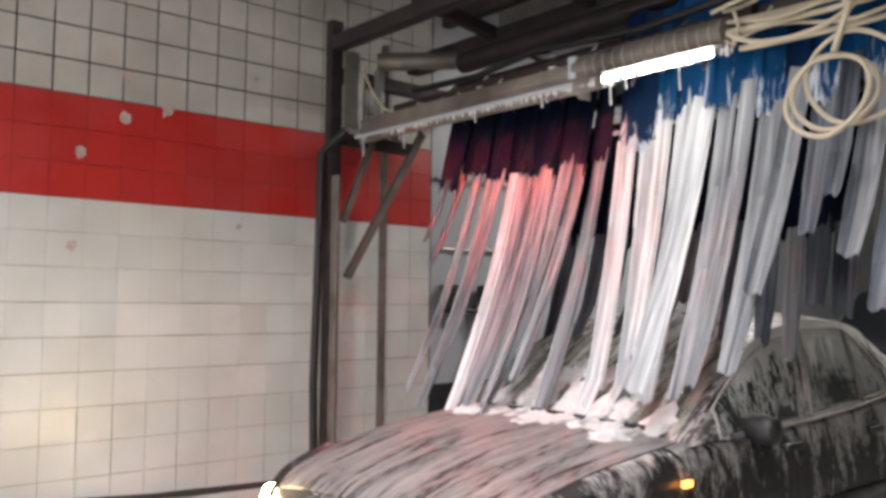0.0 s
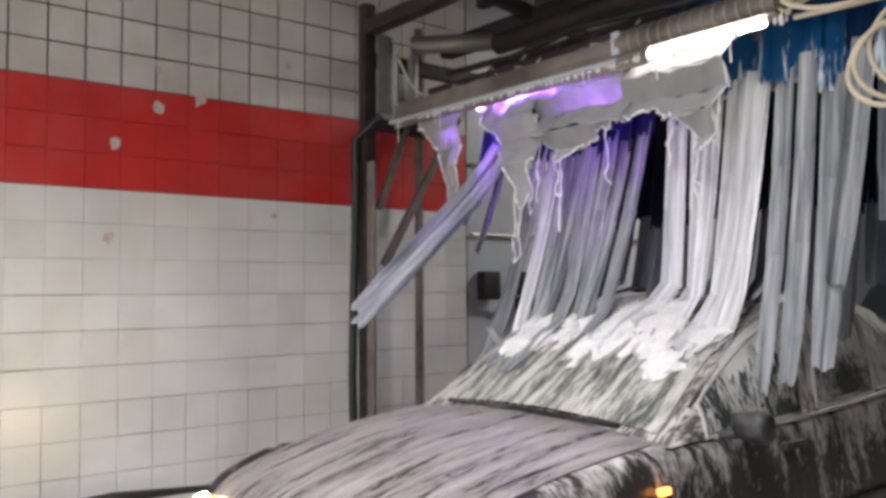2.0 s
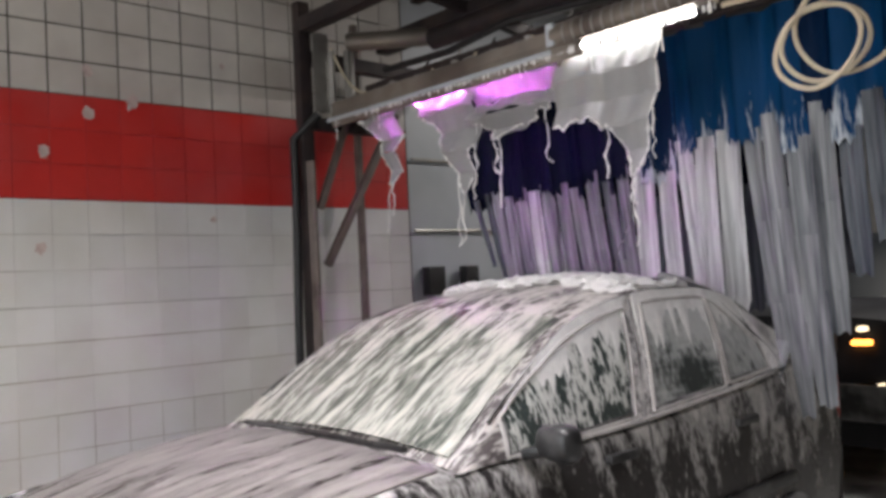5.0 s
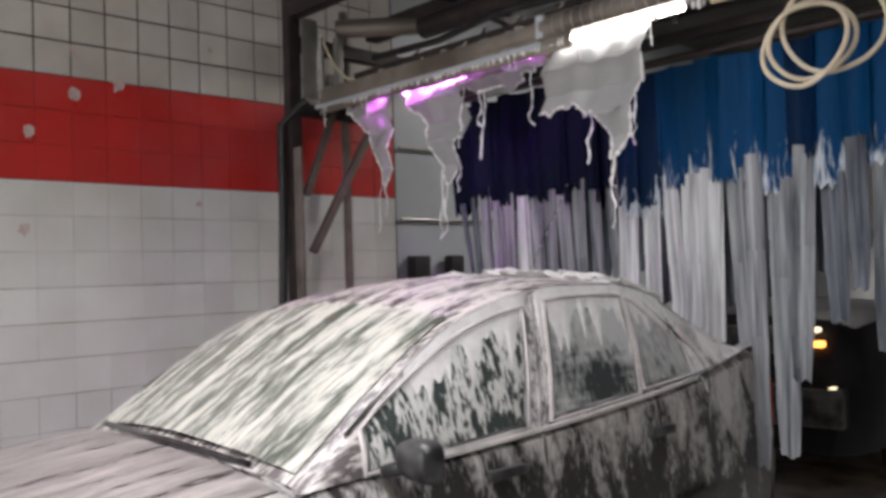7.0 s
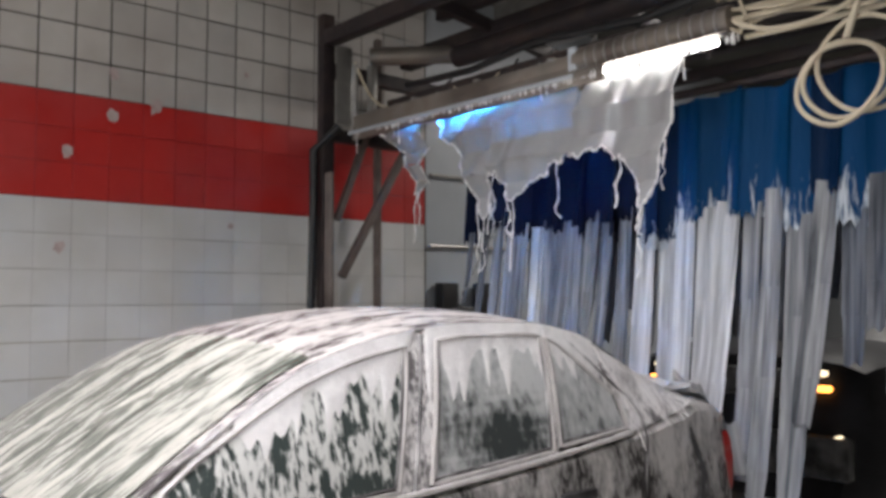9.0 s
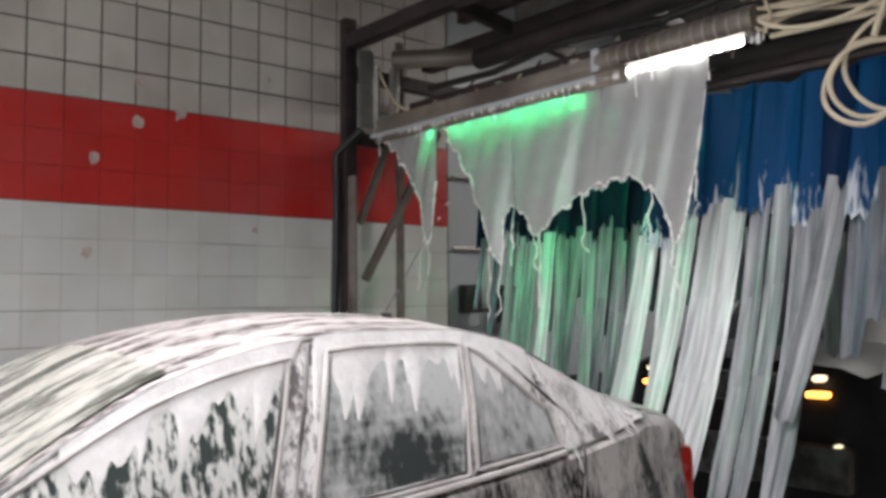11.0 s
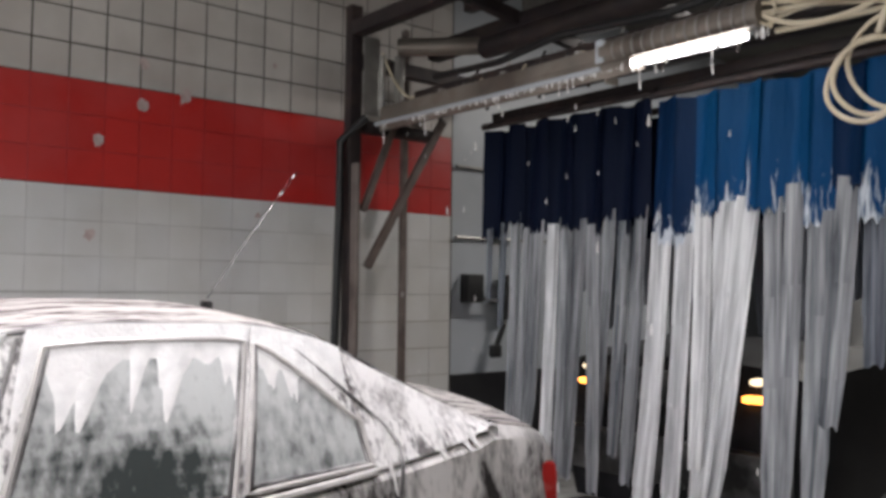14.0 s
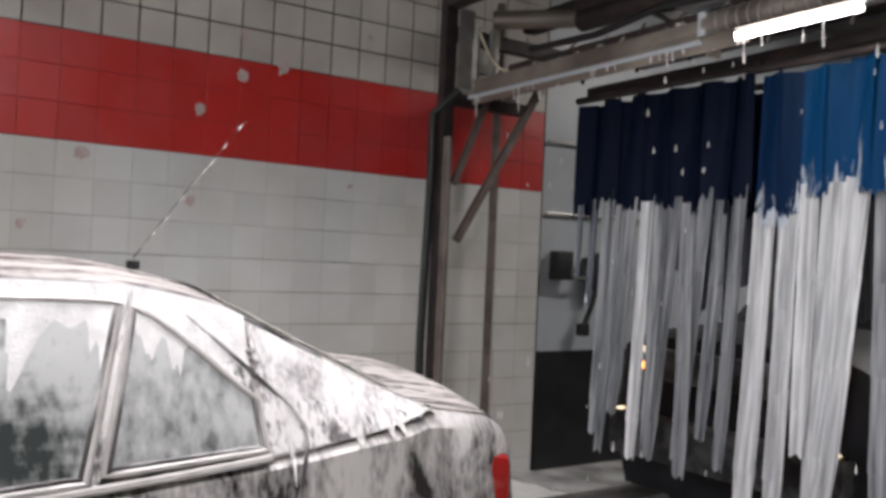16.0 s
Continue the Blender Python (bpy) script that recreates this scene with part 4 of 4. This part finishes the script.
def move_cloths():
    cache = {}
    for pipe, which in PIPES:
        walk(pipe, [(t, pose(0, *sway(which, t)[:2])) for t in TIMES])
    for ob, k, s0, ln, x, y, z, length, ph, roll, which in CLOTHS:
        rows = []
        for t in TIMES:
            calm = 1.0 if t < 9 else max(0.15, 1 - (t - 9) / 5)
            dy, dz, lean = sway(which, t)
            key = (x, y, t)
            if key not in cache:
                lean += 0.05 * calm * math.sin(math.tau * t / 1.9 + ph * 2) + 0.04 * calm * math.sin(math.tau * t / 0.9 + ph * 5)
                if -3.72 < x < -3.5 and which == "navy":   # the loose outer strips are flung forward now and then
                    lean += sum(0.62 * math.exp(-((t - c) / 0.3) ** 2) for c in FLUNG)
                cache[key] = drape(x, y + dy, z + dz, length, t, lean)
            pts = cache[key]
            a = pts[min(int(s0 / 0.02), len(pts) - 1)]
            c = pts[min(int((s0 + ln) / 0.02), len(pts) - 1)]
            d = c - a
            m = pose(0, 0, 0, math.degrees(math.atan2(d.y, -d.z)), 0, 0)
            hang = Vector((x, y + dy, z + dz - (0.6 if s0 else 0.0)))
            tilt = roll * (0.6 + 0.5 * math.sin(math.tau * t / 2.3 + ph * 4)) * (1.0 if t > 9 else 0.7)
            twist = k * calm * (1.4 * math.sin(math.tau * t / 1.4 + ph * 7 + k * 0.25) + 0.5 * roll)
            if -3.72 < x < -3.5 and which == "navy":
                twist += 45 * min(1.0, 0.35 * k) * sum(math.exp(-((t - c) / 0.3) ** 2) for c in FLUNG)
            side = Matrix.Translation(hang) @ pose(0, 0, 0, 0, tilt, 0) @ Matrix.Translation(-hang)
            rows.append((t, side @ Matrix.Translation(a) @ m @ pose(0, 0, 0, 0, 0, twist) @ Matrix.Translation((-x, 0, s0))))
        walk(ob, rows)


# ---- foam pouring from the bar: rigid films that swing and sway ----
def film_material():
    m = bpy.data.materials.new("foam_film")
    m.use_nodes = True
    n, l = m.node_tree.nodes, m.node_tree.links
    n.remove(n["Principled BSDF"])
    df, tr, gl, tp = n.new("ShaderNodeBsdfDiffuse"), n.new("ShaderNodeBsdfTranslucent"), n.new("ShaderNodeBsdfGlossy"), n.new("ShaderNodeBsdfTransparent")
    for k in (df, tr):
        k.inputs[0].default_value = (0.55, 0.55, 0.545, 1)
    gl.inputs["Roughness"].default_value = 0.2
    a, c, d = n.new("ShaderNodeMixShader"), n.new("ShaderNodeMixShader"), n.new("ShaderNodeMixShader")
    no, rp, tc = n.new("ShaderNodeTexNoise"), n.new("ShaderNodeMapRange"), n.new("ShaderNodeTexCoord")
    no.inputs["Scale"].default_value, no.inputs["Detail"].default_value = 5, 5
    l.new(tc.outputs["Object"], no.inputs["Vector"])
    l.new(no.outputs[0], rp.inputs[0])
    rp.inputs[3].default_value, rp.inputs[4].default_value = 0.0, 0.40
    a.inputs[0].default_value, c.inputs[0].default_value = 0.45, 0.06
    l.new(df.outputs[0], a.inputs[1]), l.new(tr.outputs[0], a.inputs[2])
    l.new(a.outputs[0], c.inputs[1]), l.new(gl.outputs[0], c.inputs[2])
    l.new(rp.outputs[0], d.inputs[0]), l.new(c.outputs[0], d.inputs[1]), l.new(tp.outputs[0], d.inputs[2])
    l.new(d.outputs[0], n["Material Output"].inputs[0])
    return m


M_FILM = film_material()


PLEATS = 6


def foam_sheet(x0, x1, us, depths, seed, shear, strings):
    """A hanging film of foam in hinged bands, with a thick rim and threads running off it."""
    w, low = x1 - x0, spline(us, depths)
    band = max(depths) / PLEATS
    rnd = random.Random(seed)
    fine = steps(0.0, 1.0, 120)

    def edge(u):
        return max(0.012, low(u) + 0.012 * math.sin(u * 37 + seed) + 0.008 * math.sin(u * 71))

    def spot(u, z):
        return Vector(((u - 0.5) * w + shear * z * z, 0.03 * z * math.sin(u * 8 + seed * 2 + 3 * z) + 0.008 * math.sin(u * 23 + z * 9), -z))
    ob = thing("foam_sheet", "grey-white film of foam pouring off the bar", "foam", "foam sheets")
    bands, threads = [], []
    for i in range(PLEATS):
        top = i * band
        deep = [u for u in fine if edge(u) > top]
        ua, ub = deep[0], deep[-1]

        def hung(u, v):
            u = ua + (ub - ua) * u
            return spot(u, top + v * max(min(edge(u), top + band + 0.012) - top, 0.003)) + Vector((0, 0, top))
        film = part("film", grid(hung, 56, 6, 0.004), M_FILM, ob)
        below = [u for u in fine if edge(u) > top + band]
        runs = [[u for u in deep if u <= below[0]], [u for u in deep if u >= below[-1]]] if below else [deep]
        for run in runs:
            if len(run) > 2:
                part("rim", tube([spot(u, max(edge(u), top)) + Vector((0, 0, top)) for u in run], [0.0025 + 0.009 * rnd.random() ** 2.5 for _ in run], 6), M_FOAM, film, "bright thick rim of foam")
        for u in strings:
            if top < edge(u) <= top + band or (i == PLEATS - 1 and edge(u) > top + band):
                a, ln, ph = spot(u, edge(u)) + Vector((0, 0, top)), rnd.uniform(0.14, 0.40), rnd.uniform(0, 6)
                pts = [a + Vector((0.018 * math.sin(ph + 9 * q) * q + 0.05 * q * rnd.uniform(-0.3, 0.5), 0.01 * math.sin(ph + 5 * q), -ln * q)) for q in steps(0.0, 1.0, 9)]
                string = part("thread", tube([p - a for p in pts], [0.0025 + 0.006 * rnd.random() ** 2 for _ in range(9)] + [0.005], 6), M_FOAM, ob, "thread of running foam")
                threads.append((string, i, a))
        bands.append(film)
    return ob, bands, threads, band


FOAM = []
for x0, x1, us, depths, seed, shear, strings in (
        (-4.40, -3.82, (0, 0.25, 0.5, 0.72, 0.85, 0.93, 1), (0.02, 0.13, 0.30, 0.50, 0.74, 0.62, 0.36), 1, 0.20, (0.80, 0.88)),
        (-3.81, -3.21, (0, 0.12, 0.28, 0.5, 0.68, 0.78, 0.88, 1), (0.02, 0.12, 0.26, 0.46, 0.70, 0.88, 0.62, 0.55), 2, 0.10, (0.72, 0.78, 0.84)),
        (-3.24, -2.60, (0, 0.2, 0.36, 0.5, 0.75, 1), (0.55, 0.62, 0.74, 0.66, 0.55, 0.52), 3, 0.0, (0.04, 0.33, 0.38, 0.8)),
        (-2.64, -2.03, (0, 0.3, 0.5, 0.66, 0.74, 0.84, 0.93, 1), (0.52, 0.50, 0.56, 0.72, 0.82, 0.68, 0.40, 0.12), 4, 0.0, (0.5, 0.70, 0.76, 0.9))):
    FOAM.append((*foam_sheet(x0, x1, us, depths, seed, shear, strings), (x0 + x1) / 2, seed))
# how far each of the four films hangs down, as a share of its full fall
HANG = ((1.4, 0.45, 0.4, 0.4, 0.8), (1.7, 0.7, 0.65, 0.55, 0.6), (2.0, 0.8, 0.75, 0.6, 0.62), (2.5, 0.75, 0.7, 0.45, 0.62), (3.0, 0.85, 0.8, 0.6, 0.55), (3.4, 0.7, 0.8, 0.65, 0.8),
        (4.0, 0.9, 0.75, 0.42, 1.0), (4.3, 0.75, 0.6, 0.36, 0.9), (4.6, 0.65, 0.5, 0.32, 0.8), (5.3, 0.7, 0.8, 0.6, 0.8), (6.1, 0.6, 0.8, 0.4, 0.9), (6.8, 0.75, 0.65, 0.22, 0.65), (7.2, 0.8, 0.8, 0.26, 0.85),
        (7.5, 0.9, 0.95, 0.30, 1.0), (8.0, 0.75, 0.9, 0.5, 0.9), (8.8, 0.6, 0.7, 0.8, 0.8), (9.6, 0.8, 0.9, 0.6, 1.0), (10.3, 0.55, 0.9, 0.45, 0.9), (10.6, 0.75, 1.0, 0.95, 0.9), (11.0, 1.0, 1.0, 1.0, 1.0),
        (11.2, 1.0, 1.0, 1.0, 1.0), (11.5, 0.85, 0.9, 0.55, 1.0), (11.8, 0.85, 1.0, 0.4, 0.95), (12.1, 0.9, 1.0, 0.42, 0.9), (12.5, 1.0, 1.0, 0.6, 0.95), (12.8, 1.0, 1.0, 0.3, 0.95), (13.0, 0.7, 0.9, 0.1, 0.8))


def move_foam():
    for ob, bands, threads, band, x, seed in FOAM:
        rows = [(t, pose(x, YBAR + 0.10, ZBAR + 0.17, 90)) for t in (0.0, 1.0)] + [(1.2, pose(x, YBAR + 0.02, ZBAR + 0.05, 80))]
        bend, full = [(0.0, 0.0), (1.2, 0.0)], band * PLEATS
        for row in HANG:
            t, gone = row[0], (1 - row[seed]) * full
            slide = min(0.12, gone)
            rows.append((t, pose(x, YBAR - 0.028, ZBAR + 0.012 + slide, -4 + 3 * math.sin(t * 2.1 + seed), 0, 2 * math.sin(t * 0.9 + seed))))
            bend.append((t, math.degrees(math.acos(min(1.0, max(0.12, 1 - (gone - slide) / full))))))
        low = 0.02 + full * math.cos(radians(82))   # the films drop and lie crumpled on the floor
        go = (13.06, 13.08, 13.04, 13.10)[seed - 1]
        rows += [(go, pose(x, YBAR - 0.02, ZBAR - 0.12, 0, 6 - 4 * seed)), (go + 0.18, pose(x, YBAR - 0.05, low)), (16.0, pose(x, YBAR - 0.05, low))]
        bend += [(go, 50.0), (go + 0.18, 82.0), (16.0, 82.0)]
        walk(ob, rows)

        def folded(i, a):
            return pose(0, band * math.sin(radians(a)) * (i % 2), -i * band * math.cos(radians(a)), -a if i % 2 else a)
        for i, film in enumerate(bands):
            walk(film, [(t, folded(i, a)) for t, a in bend])
        for string, i, tip in threads:
            walk(string, [(t, Matrix.Translation(folded(i, a) @ tip)) for t, a in bend])


# ---- colour-changing lamps of the bar, imitated by an added slide of coloured cells, of which one row shows through the slots ----
HUES = {"red": 0, "yellow": 1, "green": 2, "cyan": 3, "blue": 4, "violet": 5, "magenta": 6, "off": 3}
TINTS = [(1.0, 0.10, 0.07), (1.0, 0.72, 0.12), (0.05, 1.0, 0.32), (0.15, 0.65, 1.0), (0.03, 0.30, 1.0), (0.36, 0.15, 1.0), (0.85, 0.15, 1.0)]
COLOURS = [(0.0, "red"), (0.25, "green"), (0.5, "violet"), (0.95, "yellow"), (1.2, "cyan"), (1.5, "blue"), (1.8, "magenta"), (2.0, "violet"), (2.2, "violet"), (2.5, "red"), (2.7, "red"),
           (3.0, "green"), (3.3, "blue"), (3.55, "yellow"), (3.9, "blue"), (4.2, "cyan"), (4.5, "magenta"), (5.2, "red"), (5.8, "green"), (6.4, "cyan"), (6.8, "cyan"), (7.0, "magenta"), (7.5, "violet"), (8.0, "red"), (8.2, "green"),
           (8.8, "blue"), (9.4, "magenta"), (9.9, "violet"), (10.3, "violet"), (10.5, "red"), (10.8, "green"), (11.05, "green"), (11.3, "blue"), (11.5, "violet"), (11.8, "yellow"), (12.0, "off")]


def light_slide():
    ob = thing("light_slide", "added slide of tinted cells standing in for colour-changing lamps in the bar", "lamp slide")
    for i in range(8):
        mat = glow("tinted_cell", TINTS[i], 1100.0) if i < 7 else M_BLACK
        b = bmesh.new()
        for k in range(SLOTS):
            box(CELL, 0.06, 0.006, Matrix.Translation((PITCH * k - CELL * i, 0, 0)), 0, b)
        part("lamp_cells", b, mat, ob, "", False)
    return ob


slide = light_slide()


def shift_slide():
    rows, last = [], -1.0
    for t, hue in COLOURS:
        m = pose(SLOT0 + PITCH / 2 + CELL * HUES[hue], YBAR + 0.022, ZBAR + (0.095 if hue == "off" else 0.0100))
        if rows:
            rows.append((max(last + 0.04, t - 0.14), rows[-1][1]))
        rows.append((t - (0.06 if t > 0.1 else 0), m))
        last = t
    rows.append((16.0, rows[-1][1]))
    seen = {}
    for t, m in rows:
        seen[frame(t)] = (t, m)
    walk(slide, [seen[k] for k in sorted(seen)])


# ---- clumps of foam where the cloths rub the car ----
def clump(seed, tall=1.0):
    rnd = random.Random(seed)
    b = bmesh.new()
    bmesh.ops.create_icosphere(b, subdivisions=3, radius=1.0)
    off, sx, sy = Vector((seed * 3.1, 1.7, 0)), rnd.uniform(0.035, 0.09), rnd.uniform(0.06, 0.17)
    for v in b.verts:
        q = 1 + 0.6 * noise.noise(v.co * 1.6 + off) + 0.4 * noise.noise(v.co * 4.5 + off)
        v.co = Vector((v.co.x * sx * q, v.co.y * sy * q, max(v.co.z, -0.25) * 0.034 * tall * q))
    return b


CLUMPS = []
for i in range(46):
    ob = tagged(part("foam_clump", clump(40 + i), M_FOAM), "white clump of soap foam on the car", "foam", "foam clumps")
    rnd_c = random.Random(80 + i)
    CLUMPS.append((ob, -0.52 + 1.04 * (i * 7 % 46) / 45 + rnd_c.uniform(-0.05, 0.05), rnd_c.uniform(2.95, 3.45)))


def move_clumps():
    for ob, x, y in CLUMPS:
        rows = []
        for i in range(33):
            t = i * 0.5
            q = y - car_y(t)
            h, h2 = car_top(x, q), car_top(x, q + 0.05)
            rows.append((t, pose(XC + x, y, max(h - 0.001, 0.004), math.degrees(math.atan2(h2 - h, 0.05)) if h and h2 else 0, 0, 0)))
        walk(ob, rows)


# ---- drops that fall from the bar once the foam has stopped ----
def make_drops():
    rnd = random.Random(12)
    made = []
    for i in range(230):
        x, start, size = rnd.uniform(-4.2, -1.75), 13.15 + 2.9 * i / 230 + rnd.uniform(-0.1, 0.1), rnd.choice((0.45, 0.5, 0.6, 0.7, 1.1))
        b = tube([(0, 0, 0.03 * size), (0, 0, 0.012 * size), (0, 0, -0.012 * size), (0, 0, -0.022 * size)], [0.001, 0.004 * size, 0.0065 * size, 0.002], 6)
        ob = tagged(part("water_drop", b, M_FOAM), "white soapy drop falling from the bar", "drop", "falling drops")
        made.append((ob, x, YBAR - 0.046, max(13.1, start)))
    return made


DROPS = make_drops()


def move_drops():
    for ob, x, y, start in DROPS:
        rows = [(0.0, pose(x, y, ZBAR + 0.005)), (start, pose(x, y, ZBAR + 0.005))]
        rows += [(start + dt, pose(x, y, max(0.02, ZBAR + 0.005 - 4.9 * dt * dt))) for dt in (0.2, 0.35, 0.5, 0.6, 0.725) if start + dt < 16.0]
        rows.append((16.0 if start + 0.725 < 16 else start + 0.725, rows[-1][1] if start + 0.725 < 16 else pose(x, y, 0.02)))
        walk(ob, rows)


# ---- wall tiles ----
def tile_mesh(name, mat, gap, joint):
    b = box(0.010, TILE - gap, TILE - joint, Matrix(), 0.0012)
    me = bpy.data.meshes.new(name)
    b.to_mesh(me)
    b.free()
    me.materials.append(mat)
    return me


def lay_tiles():
    rnd = random.Random(4)
    kinds = {"up": tile_mesh("tile", M_UPPER_TILE, 0.011, 0.011), "red": tile_mesh("tile", M_RED_TILE, 0.0022, 0.005), "low": tile_mesh("tile", M_WHITE_TILE, 0.0012, 0.0080)}
    rest = {k: [[], []] for k in kinds}
    for m in range(-14, 7):
        z0 = ZB + m * TILE
        z = z0 + TILE / 2
        kind = "up" if m >= 0 else "red" if m >= -3 else "low"
        for n in range(-29, 14):
            y = Y0 + (n + 0.5) * TILE
            dx = rnd.uniform(-0.0008, 0.0008)
            if -0.2 < y < 4.0 and z > 1.0 and z < 3.9:
                ob = new("tile", kinds[kind])
                ob.parent = wall_west
                ob.matrix_world = pose(XW - 0.005 + dx, y, z, rnd.uniform(-0.1, 0.1), 0, rnd.uniform(-0.15, 0.15))
            else:
                vs, fs = rest[kind]
                k = len(vs)
                h = TILE / 2 - 0.003
                for xx in (-0.012, 0.0 + dx):
                    vs += [(XW + xx, y - h, z - h), (XW + xx, y + h, z - h), (XW + xx, y + h, z + h), (XW + xx, y - h, z + h)]
                fs += [(k + 4, k + 5, k + 6, k + 7), (k, k + 1, k + 5, k + 4), (k + 1, k + 2, k + 6, k + 5), (k + 2, k + 3, k + 7, k + 6), (k + 3, k, k + 4, k + 7)]
    for kind, mat in (("up", M_UPPER_TILE), ("red", M_RED_TILE), ("low", M_WHITE_TILE)):
        me = bpy.data.meshes.new("tiles")
        me.from_pydata(rest[kind][0], [], rest[kind][1])
        me.materials.append(mat)
        ob = new("tiles", me)
        ob.parent = wall_west
        tagged(ob, kind="stuff")


lay_tiles()


def motions():
    walk(car, [(t, pose(XC, y, 0)) for t, y in CAR_Y])
    walk(nxt, [(t, pose(XC - 0.21, y, 0)) for t, y in NEXT_Y])
    move_cloths()
    move_foam()
    shift_slide()
    move_clumps()
    move_drops()


motions()
